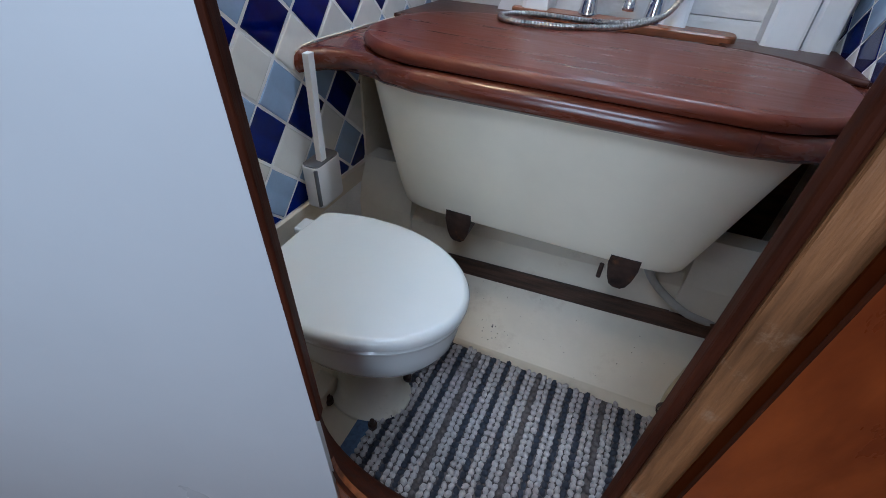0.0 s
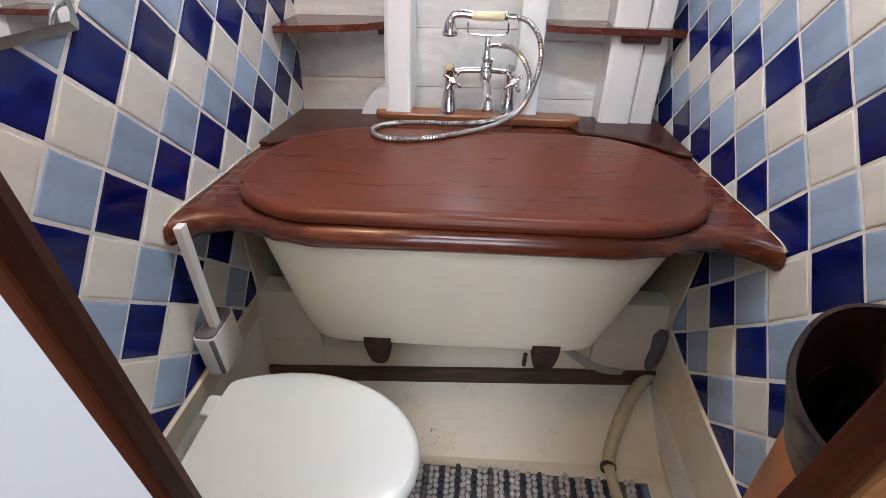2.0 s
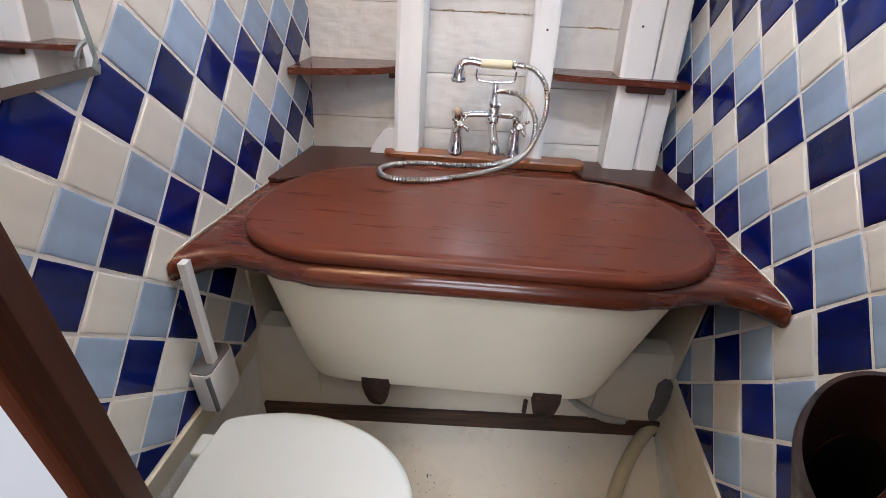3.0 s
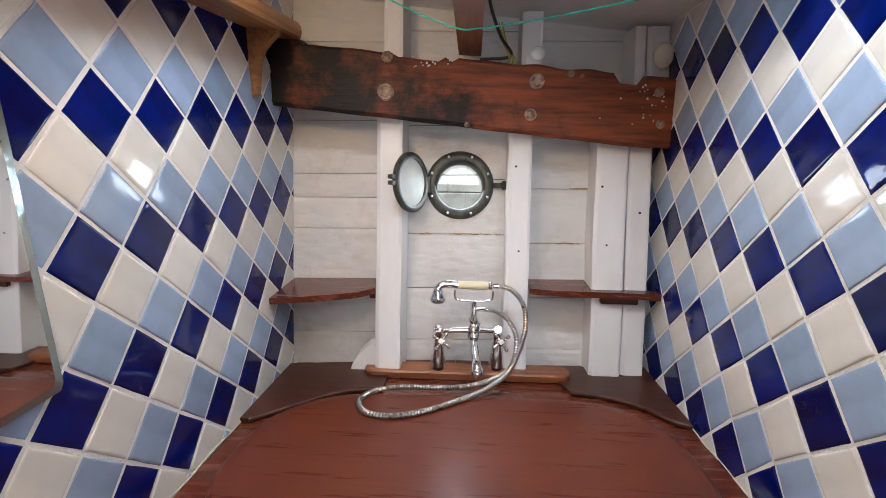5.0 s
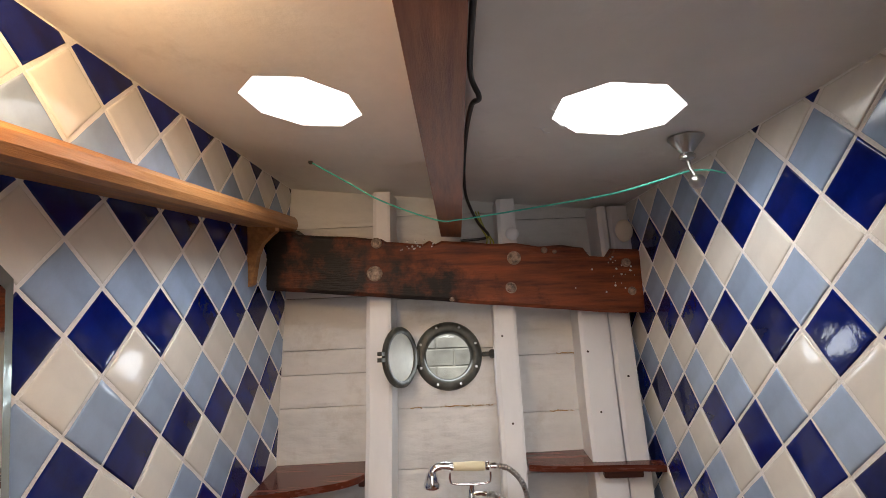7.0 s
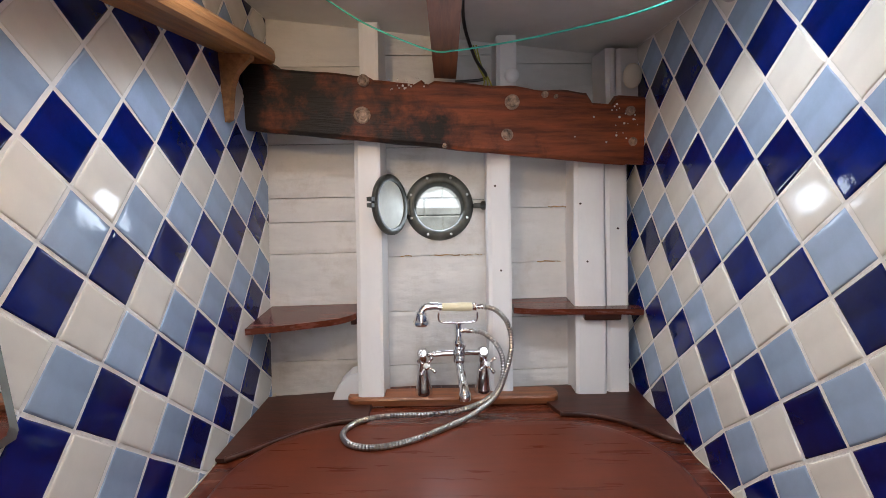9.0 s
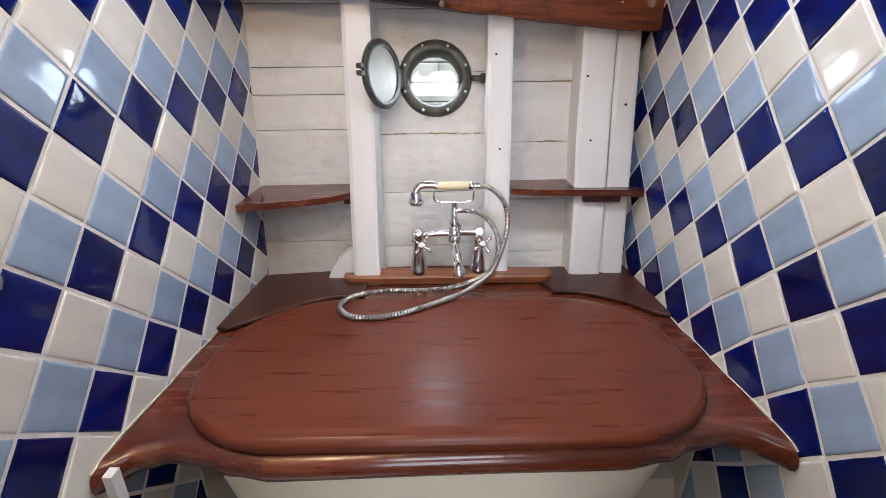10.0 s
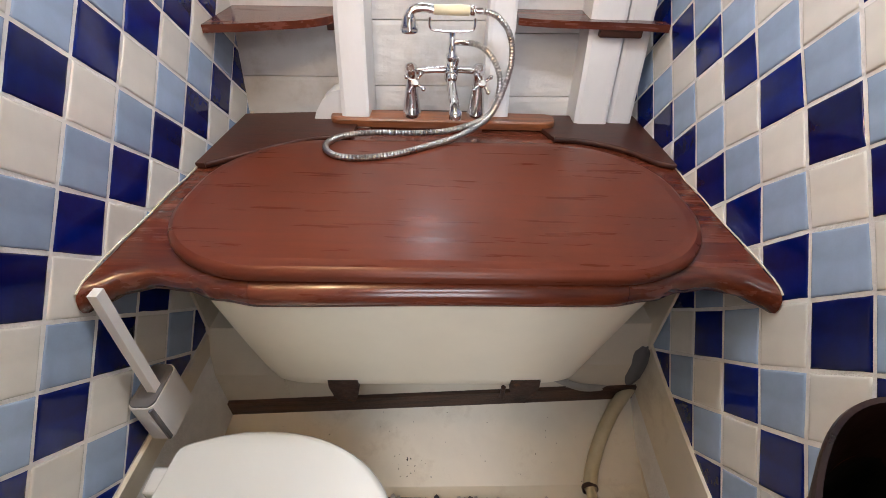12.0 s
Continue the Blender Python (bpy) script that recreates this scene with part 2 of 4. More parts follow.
def box(x0, x1, y0, y1, z0, z1, bev=0.0, seg=2, m=None, bm=None):
    bm = bm or bmesh.new()
    made = bmesh.ops.create_cube(bm, size=1)["verts"]
    for v in made:
        v.co = Vector((x0 + (v.co.x + 0.5) * (x1 - x0), y0 + (v.co.y + 0.5) * (y1 - y0), z0 + (v.co.z + 0.5) * (z1 - z0)))
        if m:
            v.co = m @ v.co
    if bev:
        soften(bm, bev, seg)
    return bm


def prism(poly, lo, hi, place, bm=None):
    """A prism from a flat outline; place(a, b, h) gives each corner, h running from lo to hi."""
    bm = bm or bmesh.new()
    a = [bm.verts.new(place(p, q, lo)) for p, q in poly]
    b = [bm.verts.new(place(p, q, hi)) for p, q in poly]
    n = len(poly)
    bm.faces.new(a)
    bm.faces.new(b[::-1])
    for i in range(n):
        bm.faces.new((a[i], b[i], b[(i + 1) % n], a[(i + 1) % n]))
    return bm


def loft(rings, caps=(True, True), bm=None, closed=True):
    bm = bm or bmesh.new()
    vs = [[bm.verts.new(p) for p in r] for r in rings]
    n = len(rings[0])
    for a, b in zip(vs, vs[1:]):
        for i in range(n if closed else n - 1):
            bm.faces.new((a[i], a[(i + 1) % n], b[(i + 1) % n], b[i]))
    if caps[0]:
        bm.faces.new(vs[0][::-1])
    if caps[1]:
        bm.faces.new(vs[-1])
    return bm


def lathe(profile, seg=32, m=Matrix(), bm=None, caps=(True, True)):
    """Turned round the local z axis from (radius, height) pairs."""
    rings = [[m @ Vector((max(r, 1e-4) * math.cos(2 * math.pi * k / seg), max(r, 1e-4) * math.sin(2 * math.pi * k / seg), z)) for k in range(seg)] for r, z in profile]
    return loft(rings, bm=bm, caps=caps)


def spline(points, steps=8):
    P = [Vector(p) for p in points]
    P = [P[0] * 2 - P[1]] + P + [P[-1] * 2 - P[-2]]
    out = []
    for i in range(1, len(P) - 2):
        a, b, c, d = P[i - 1:i + 3]
        for k in range(steps):
            t = k / steps
            out.append(0.5 * (2 * b + (c - a) * t + (2 * a - 5 * b + 4 * c - d) * t * t + (3 * b - a - 3 * c + d) * t ** 3))
    return out + [P[-2]]


def tube(points, radius, seg=10, ribs=0.0, bm=None, squash=1.0):
    """A tube along a path; ribs swells every other ring as on a spiral metal hose."""
    rings, prev = [], Vector((0.3, 0.2, 0.93)).normalized()
    n = len(points)
    for i, p in enumerate(points):
        t = (points[min(i + 1, n - 1)] - points[max(i - 1, 0)]).normalized()
        u = prev - t * prev.dot(t)
        u = u.normalized() if u.length > 1e-4 else t.orthogonal().normalized()
        prev = u
        w = t.cross(u)
        r = radius * (1 + (ribs if i % 2 else -ribs))
        rings.append([p + u * (r * math.cos(2 * math.pi * k / seg)) + w * (r * squash * math.sin(2 * math.pi * k / seg)) for k in range(seg)])
    return loft(rings, bm=bm)


def resample(points, step):
    out, left = [points[0]], 0.0
    for a, b in zip(points, points[1:]):
        d = (b - a).length
        s = step - left
        while s <= d:
            out.append(a + (b - a) * (s / d))
            s += step
        left = d - (s - step)
    return out


def rounded(x0, x1, y0, y1, r, seg=8):
    """Outline of a rectangle with corner radii r (one, or four from x0y0 on, anticlockwise)."""
    rs = r if isinstance(r, (tuple, list)) else (r,) * 4
    out = []
    for (cx, cy, a0), q in zip(((x0, y0, 180), (x1, y0, 270), (x1, y1, 0), (x0, y1, 90)), rs):
        sx, sy = (1 if cx == x0 else -1), (1 if cy == y0 else -1)
        for k in range(seg + 1):
            a = radians(a0 + 90 * k / seg)
            out.append((cx + sx * q + q * math.cos(a), cy + sy * q + q * math.sin(a)))
    return out


def clip(poly, planes):
    """Cuts an outline by half-planes (a, b, c): keeps a*x + b*y <= c."""
    for a, b, c in planes:
        out = []
        for p, q in zip(poly, poly[1:] + poly[:1]):
            dp, dq = a * p[0] + b * p[1] - c, a * q[0] + b * q[1] - c
            if dp <= 0:
                out.append(p)
            if dp * dq < 0:
                t = dp / (dp - dq)
                out.append((p[0] + t * (q[0] - p[0]), p[1] + t * (q[1] - p[1])))
        poly = out
        if len(poly) < 3:
            return []
    return poly


def area(poly):
    return 0.5 * abs(sum(p[0] * q[1] - q[0] * p[1] for p, q in zip(poly, poly[1:] + poly[:1])))


# ---- plan ----
XW = 0.595          # half the width between the tiled walls
FLOOR = -0.05
RIM = 0.742         # top of the wooden bath surround


def hull(x, z):
    """Depth of the planked ship's side, which leans outwards."""
    return 0.6316 + 0.19 * z + 0.06 * x


def deck(x, y):
    """Height of the sloping deckhead."""
    return 1.8945 - 0.1054 * x - 0.055 * y


def left_edge(y):
    return 0.362 - 0.04 * y


def right_edge(y):
    return 0.277 + 0.10 * max(0.0, y)


def sag(y):
    """The bath top falls away a little towards the ship's side."""
    return -0.066 * max(0.0, y + 0.02)


# floor, and the sloping cream boards up to the stringer
tagged(part("floor", box(-0.75, 0.75, -0.62, 0.9, FLOOR - 0.03, FLOOR), M_PANEL), "cream painted cabin sole under the mat", "floor", kind="structure")


def strip_y(x):
    return 0.135 + 0.065 * x


bm = bmesh.new()
N = 24
rows_ = []
for k in range(7):
    f = k / 6
    rows_.append([Vector((x, (-0.062 + 0.035 * x) * (1 - f) + (strip_y(x) + 0.01) * f, FLOOR - 0.004 + 0.112 * f ** 1.15 + 0.012 * f * x)) for x in [(-0.66 + 1.32 * i / N) for i in range(N + 1)]])
loft(rows_, caps=(False, False), bm=bm, closed=False)
ret = bmesh.ops.extrude_face_region(bm, geom=bm.faces[:])
for g in ret["geom"]:
    if isinstance(g, bmesh.types.BMVert):
        g.co += Vector((0, 0.02, -0.03))
tagged(part("wall_bilge_board", bm, M_PANEL, smooth=True), "scuffed cream painted sloping bilge board", "wall", kind="structure")

bm = bmesh.new()
loft([[Vector((x, strip_y(x) + dy, z + 0.018 * (x + 0.1) - 0.002)) for dy, z in ((0, 0.052), (0, 0.112), (0.03, 0.112), (0.03, 0.052))] for x in [(-0.66 + 1.32 * i / 12) for i in range(13)]], bm=bm)
soften(bm, 0.003, 1)
tagged(part("trim_stringer", bm, M_STRIP), "worn dark teak batten with paint scrapes", "trim", kind="structure")

bm = bmesh.new()
loft([[Vector((x, strip_y(x) + dy, z + 0.012 * x + 0.003 * noise.noise((x * 9, 1, z * 5)))) for dy, z in ((0.012, 0.106), (0.022, 0.20), (0.05, 0.226), (0.075, 0.236), (0.075, 0.10))] for x in [(-0.655 + 1.31 * i / 30) for i in range(31)]], bm=bm)
soften(bm, 0.006, 2)
tagged(part("wall_stringer", bm, M_PANEL), "grubby white painted stringer under the bath", "wall", kind="structure")

# the stringer rises beside both ends of the bath
for nm, xa, xb, zt in (("wall_stringer_left", -0.66, -0.418, 0.372), ("wall_stringer_right", 0.384, 0.66, 0.350)):
    bm = loft([[Vector((x, strip_y(x) + dy, z + 0.004 * noise.noise((x * 11, 4, z * 7)))) for dy, z in ((0.009, 0.108), (0.010, 0.225), (0.030, 0.30), (0.052, zt), (0.12, zt - 0.004), (0.12, 0.10))] for x in [xa + (xb - xa) * i / 12 for i in range(13)]])
    soften(bm, 0.005, 2)
    tagged(part(nm, bm, M_PANEL), "grubby white painted stringer beside the bath", "wall", kind="structure")

# dark sheet added for the black gap round the bath, which is only shade
tagged(part("wall_bilge_shade", box(-0.59, 0.59, 0.45, 0.47, 0.05, 0.70), M_STRIP), "dark board standing in for the shade behind the bath", "wall", kind="structure")

tagged(part("bearer_timber", box(-0.585, 0.585, 0.33, 0.40, 0.02, 0.243, 0.004), M_STRIP), "dark timber bearer under the back of the bath", "timber bearer", kind="structure")

# ---- tiled bulkheads ----
H = 0.0742
Y0, YB = -0.64, 0.96


def slab(name, side, label, bottom):
    x = side * (XW - 0.0006)
    poly = [(-0.60, bottom(-0.60) - 0.35), (hull(x, 0.1) + 0.02, 0.05), (hull(x, 2.0), 2.0), (-0.60, 2.0)]
    bm = prism(poly, 0.0, 0.035, lambda a, b, h: (x + side * h, a, b))
    return tagged(part(name, bm, M_GROUT), label, "wall", kind="structure")


wall_left = slab("wall_left", -1, "bulkhead tiled with cobalt, pale blue and cream diamonds", left_edge)
wall_right = slab("wall_right", 1, "bulkhead tiled with cobalt, pale blue and cream diamonds", right_edge)

# lower side panels
def side_panel(name, side, top, foot_x, label):
    ys = [-0.6 + 0.08 * i for i in range(15)]
    xt = XW - 0.002
    r = [[Vector((side * xt, y, top(y))) for y in ys], [Vector((side * (xt - 0.006), y, top(y) - 0.004)) for y in ys],
         [Vector((side * ((xt - 0.006) * 0.5 + foot_x * 0.5), y, 0.5 * (top(y) + FLOOR))) for y in ys], [Vector((side * foot_x, y, FLOOR - 0.002)) for y in ys]]
    bm = loft(r, caps=(False, False), closed=False)
    ret = bmesh.ops.extrude_face_region(bm, geom=bm.faces[:])
    for g in ret["geom"]:
        if isinstance(g, bmesh.types.BMVert):
            g.co += Vector((side * 0.012, 0, -0.002))
    return tagged(part(name, bm, M_PANEL), label, "wall", kind="structure")


side_panel("wall_left_panel", -1, left_edge, 0.635, "cream painted lower panel beside the toilet")
side_panel("wall_right_panel", 1, right_edge, 0.600, "cream painted lower panel beside the hose")


def cheek(name, side, y0, y1, lean):
    poly = [(y0 + lean, 0.08), (0.75, 0.08), (0.75, 0.70), (y0 + 0.004, 0.70)]
    bm = prism(poly, 0.0, 0.007, lambda a, b, h: (side * (XW - 0.006 - h), a, b))
    return tagged(part(name, bm, M_PANEL), "cream painted cheek board carrying the bath surround", "wall", kind="structure")


cheek("wall_left_cheek", -1, 0.150, 0.75, -0.01)
cheek("wall_right_cheek", 1, 0.185, 0.75, 0.004)

# ---- ship's side: planks between ribs ----
wall_hull = thing("wall_hull", "white painted planked ship's side with gaps between planks", "wall", kind="structure")
PORT = Vector((-0.037, hull(-0.037, 1.290), 1.290))
BAYS = (((-0.62, -0.245), (0.60, 0.80, 0.97, 1.147, 1.249, 1.327, 1.50, 1.665, 1.75, 1.95)),
        ((-0.245, 0.15), (0.60, 0.775, 0.95, 1.13, 1.31, 1.485, 1.655, 1.785, 1.95)),
        ((0.15, 0.62), (0.60, 0.745, 0.92, 1.10, 1.28, 1.455, 1.625, 1.755, 1.95)))


def plank(x0, x1, z0, z1, hole=False):
    bm = bmesh.new()
    nx, nz = max(2, int((x1 - x0) / 0.012)), max(2, int((z1 - z0) / 0.012))
    g = {}
    for i in range(nx + 1):
        for j in range(nz + 1):
            x, z = x0 + (x1 - x0) * i / nx, z0 + (z1 - z0) * j / nz
            e = 0.0015 if j in (0, nz) else 0.0
            w = 0.0025 * noise.noise((x * 5, z * 11, 3)) + 0.002 * noise.noise((x * 25, z * 40, 7))
            g[i, j] = bm.verts.new((x, hull(x, z) + e + w, z))
    for i in range(nx):
        for j in range(nz):
            c = [g[i, j], g[i + 1, j], g[i + 1, j + 1], g[i, j + 1]]
            if hole and any(math.hypot(v.co.x - PORT.x, v.co.z - PORT.z) < 0.088 for v in c):
                continue
            bm.faces.new(c)
    for v in [v for v in bm.verts if not v.link_faces]:
        bm.verts.remove(v)
    ret = bmesh.ops.extrude_face_region(bm, geom=bm.faces[:])
    for q in ret["geom"]:
        if isinstance(q, bmesh.types.BMVert):
            q.co.y += 0.045
    return part("plank", bm, M_WHITE, wall_hull, smooth=False)


for b, ((xa, xb), zs) in enumerate(BAYS):
    for za, zb in zip(zs, zs[1:]):
        plank(xa, xb, za + 0.0012, zb - 0.0012, hole=(b == 1 and za < 1.43 and zb > 1.16))
# dark caulked backing behind the seams
bm = bmesh.new()
for (xa, xb, za, zb) in ((-0.64, -0.16, 0.5, 2.05), (0.09, 0.64, 0.5, 2.05), (-0.16, 0.09, 0.5, 1.18), (-0.16, 0.09, 1.41, 2.05)):
    loft([[Vector((x, hull(x, z) + d, z)) for x, z in ((xa, za), (xb, za), (xb, zb), (xa, zb))] for d in (0.046, 0.07)], bm=bm)
part("backing", bm, M_STRIP, wall_hull)

random.seed(31)
for x, z, w in ((-0.02, 1.131, 0.05), (0.07, 1.130, 0.035), (0.36, 1.281, 0.03), (-0.15, 1.131, 0.02), (0.33, 1.101, 0.04)):
    pts = [Vector((x - w + 2 * w * k / 6, hull(x, z) - 0.0012 - 0.0008 * random.random(), z + random.uniform(-0.002, 0.002))) for k in range(7)]
    part("seam_stain", tube(pts, 0.0022, 5), M_SEAM, wall_hull, "brown rust bleeding from the seam", smooth=True)


def rib(name, x0, x1, z0, z1, depth, label, split=None):
    rb = thing(name, label, "frame rib", kind="structure")
    spans = [(x0, x1)] if split is None else [(x0, split - 0.002), (split + 0.002, x1)]
    for k, (a, b) in enumerate(spans):
        rings = []
        n = 26
        for i in range(n + 1):
            z = z0 + (z1 - z0) * i / n
            w = 0.004 * noise.noise((a * 7, z * 4, k + 2))
            y = hull(0.5 * (a + b), z)
            d = depth - 0.006 * k
            rings.append([Vector((a + w, y + 0.01, z)), Vector((b + w * 0.5, y + 0.01, z)), Vector((b + w * 0.5 - 0.004, y - d + 0.003, z)), Vector((b - 0.012 + w * 0.5, y - d, z)), Vector((a + w + 0.012, y - d + 0.5 * w, z)), Vector((a + w, y - d + 0.006, z))])
        part("board", loft(rings), M_RIB, rb)
    return rb


rib("post_1", -0.294, -0.210, 0.690, 1.52, 0.108, "white painted ship's frame rib")
rib("post_2", 0.116, 0.192, 0.690, 1.52, 0.106, "white painted ship's frame rib")
rib("post_3", 0.390, 0.566, 0.690, 1.52, 0.106, "wide white painted rib, cracked at its foot", split=0.492)
# rib heads above the clamp
rib("post_4", -0.268, -0.207, 1.66, 1.852, 0.14, "lumpy white painted rib head")
rib("post_5", 0.145, 0.209, 1.62, 1.810, 0.15, "lumpy white painted rib head")
rib("post_6", 0.49, 0.60, 1.57, 1.775, 0.13, "lumpy white painted rib head", split=0.525)
# broken lump beside the first rib, on the ledge
bm = prism([(-0.383, 0.700), (-0.290, 0.700), (-0.290, 0.800), (-0.322, 0.790), (-0.352, 0.762), (-0.372, 0.730)], 0.0, 0.06, lambda a, b, h: (a, 0.668 + h, b))
soften(bm, 0.005, 2)
tagged(part("plaster_lump", bm, M_RIB), "broken white painted wooden knee on the ledge", "wood knee")
# ---- scorched clamp beam ----
clamp = thing("clamp_beam", "old scorched red-brown timber clamp with bolt heads", "timber beam", (0, 0.75, 1.6))
def clamp_top(x):
    z = 1.668 - 0.083 * x
    z += 0.012 * (x > -0.23) * (x < -0.10) * -1 + 0.006 * noise.noise((x * 13, 2, 5))
    if 0.42 < x < 0.5:
        z -= 0.028
    if -0.08 < x < -0.055:
        z -= 0.012
    return z


rings = []
for i in range(61):
    x = -0.596 + 1.188 * i / 60
    lo = 1.474 - 0.107 * x + 0.004 * noise.noise((x * 6, 0, 1)) + (0.006 if x > 0.55 else 0)
    hi = clamp_top(x) + (0.015 if x < -0.5 else 0)
    y = 0.752 + 0.05 * x + 0.003 * noise.noise((x * 4, 5, 1))
    rings.append([Vector((x, y + 0.006, lo)), Vector((x, y, lo + 0.012)), Vector((x, y + 0.008, 0.5 * (lo + hi))), Vector((x, y + 0.014, hi - 0.008)), Vector((x, y + 0.024, hi)), Vector((x, y + 0.085, hi + 0.004)), Vector((x, y + 0.085, lo))])
bm = loft(rings)
for v in bm.verts:
    v.co -= Vector((0, 0.75, 1.6))
part("timber", bm, M_BEAM, clamp)
for x, z, r in ((-0.256, 1.575, 0.025), (-0.248, 1.672, 0.017), (0.187, 1.607, 0.022), (0.172, 1.512, 0.019), (0.545, 1.578, 0.014), (0.557, 1.487, 0.014), (-0.015, 1.487, 0.010), (0.285, 1.628, 0.010), (0.318, 1.622, 0.006)):
    yy = 0.752 + 0.05 * x + 0.003
    bm = lathe([(r, 0.012), (r, -0.001), (r * 0.8, -0.004), (r * 0.55, -0.002), (r * 0.5, -0.006), (r * 0.2, -0.007)], 14, Matrix.Translation((x, yy - 0.75 + 0.002, z - 1.6)) @ Matrix.Rotation(radians(-90), 4, "X"))
    part("bolt_head", bm, M_BOLT, clamp, "filled bolt head")
random.seed(5)
bm = bmesh.new()
for _ in range(46):
    x, z = (random.gauss(0.50, 0.05), random.uniform(1.45, 1.60)) if random.random() < 0.65 else (random.gauss(-0.12, 0.03), random.gauss(1.66, 0.012))
    if x > 0.58:
        continue
    bmesh.ops.create_icosphere(bm, subdivisions=1, radius=random.uniform(0.0015, 0.004), matrix=Matrix.Translation((x, 0.757 + 0.05 * x - 0.75, z - 1.6)))
part("paint_fleck", bm, M_RIB, clamp, "flecks of white paint")["kind"] = "stuff"

# ---- deckhead with two octagonal deck lights ----
LIGHTS = [(-0.295, 0.212, 0.113, 0.113, -4), (0.318, 0.175, 0.113, 0.113, 0)]


def octagon(cx, cy, rx, ry, turn):
    out = []
    for k in range(8):
        u, v = rx * math.cos(radians(22.5 + 45 * k)) * 1.06, ry * math.sin(radians(22.5 + 45 * k)) * 1.06
        out.append((cx + u * math.cos(radians(turn)) - v * math.sin(radians(turn)), cy + u * math.sin(radians(turn)) + v * math.cos(radians(turn))))
    return out


bm = bmesh.new()
for s in (0, 1):
    x0, x1 = (-0.66, 0.0) if s == 0 else (0.0, 0.66)
    oc = octagon(*LIGHTS[s])
    cx, cy = LIGHTS[s][:2]
    outer = [(x1, 0.3), (x1, 1.0), (0.5 * (x0 + x1), 1.0), (x0, 1.0), (x0, 0.0), (x0, -0.64), (0.5 * (x0 + x1), -0.64), (x1, -0.64)]
    ang = lambda p: math.atan2(p[1] - cy, p[0] - cx) % (2 * math.pi)
    oc, outer = sorted(oc, key=ang), sorted(outer, key=ang)
    vo = [bm.verts.new((x, y, deck(x, y))) for x, y in outer]
    vi = [bm.verts.new((x, y, deck(x, y))) for x, y in oc]
    vu = [bm.verts.new((cx + (x - cx) * 0.9, cy + (y - cy) * 0.9, deck(x, y) + 0.07)) for x, y in oc]
    for k in range(8):
        q = (k + 1) % 8
        bm.faces.new((vo[k], vo[q], vi[q], vi[k]))
        bm.faces.new((vi[k], vi[q], vu[q], vu[k]))
bmesh.ops.subdivide_edges(bm, edges=bm.edges[:], cuts=2)
ceil = part("ceiling", bm, M_CEIL)
tagged(ceil, "white painted deckhead with two octagonal deck lights", "ceiling", kind="structure")
M_PRISM = bpy.data.materials.new("deck_light_glass")
M_PRISM.use_nodes = True
pb = M_PRISM.node_tree.nodes["Principled BSDF"]
pb.inputs["Base Color"].default_value, pb.inputs["Roughness"].default_value = (0.9, 0.92, 0.92, 1), 0.3
pb.inputs["Emission Color"].default_value, pb.inputs["Emission Strength"].default_value = (1.0, 0.98, 0.95, 1), 5.0
for s in (0, 1):
    cx, cy = LIGHTS[s][:2]
    oc = [(cx + (x - cx) * 0.93, cy + (y - cy) * 0.93) for x, y in octagon(*LIGHTS[s])]
    bm = prism(oc, 0.062, 0.08, lambda a, b, h: (a, b, deck(a, b) + h))
    ob = tagged(part("window_%d" % (s + 2), bm, M_PRISM), "bright octagonal glass deck light", "skylight", kind="structure")
    ob.visible_shadow = False
# deck above
tagged(part("deck_planking", box(-0.75, 0.75, -0.66, 1.05, 2.06, 2.09), M_STRIP), "deck planking above the cabin", "deck", kind="structure")

# deck beam and its cable
rings = [[Vector((x, y, z)) for x, z in ((-0.045, 1.776 - 0.095 * y), (0.024, 1.772 - 0.095 * y), (0.024, deck(0, y) + 0.01), (-0.045, deck(0, y) + 0.01))] for y in [(-0.62 + 1.48 * i / 10) for i in range(11)]]
bm = loft(rings)
soften(bm, 0.004, 2)
tagged(part("deck_beam", bm, M_PINE), "reddish pine deck beam under the deckhead", "timber beam", kind="structure")
pts = spline([(0.034, -0.6, 1.90), (0.036, -0.2, 1.875), (0.036, -0.02, 1.855), (0.050, 0.02, 1.83), (0.040, 0.08, 1.84), (0.033, 0.25, 1.835), (0.033, 0.5, 1.815), (0.042, 0.62, 1.775), (0.075, 0.72, 1.72), (0.11, 0.79, 1.68), (0.02, 0.80, 1.672)], 8)
cab = thing("cable", "black electric cable running along the deck beam", "cable", (0.034, 0.0, 1.86))
bm = tube(pts, 0.0045, 8)
bmesh.ops.translate(bm, verts=bm.verts, vec=(-0.034, 0, -1.86))
part("wire", bm, M_CABLE, cab, smooth=True)
for k in range(3):
    w = spline([(0.026 + 0.008 * k, 0.70, -0.110), (0.050 + 0.006 * k, 0.755 + 0.006 * k, -0.150), (0.072 + 0.010 * k, 0.790, -0.185 - 0.006 * k), (0.066 + 0.012 * k, 0.805, -0.215)], 6)
    part("earth_wire", tube(w, 0.0022, 6), M_WIRE, cab, "bare yellow-green wires", smooth=True)

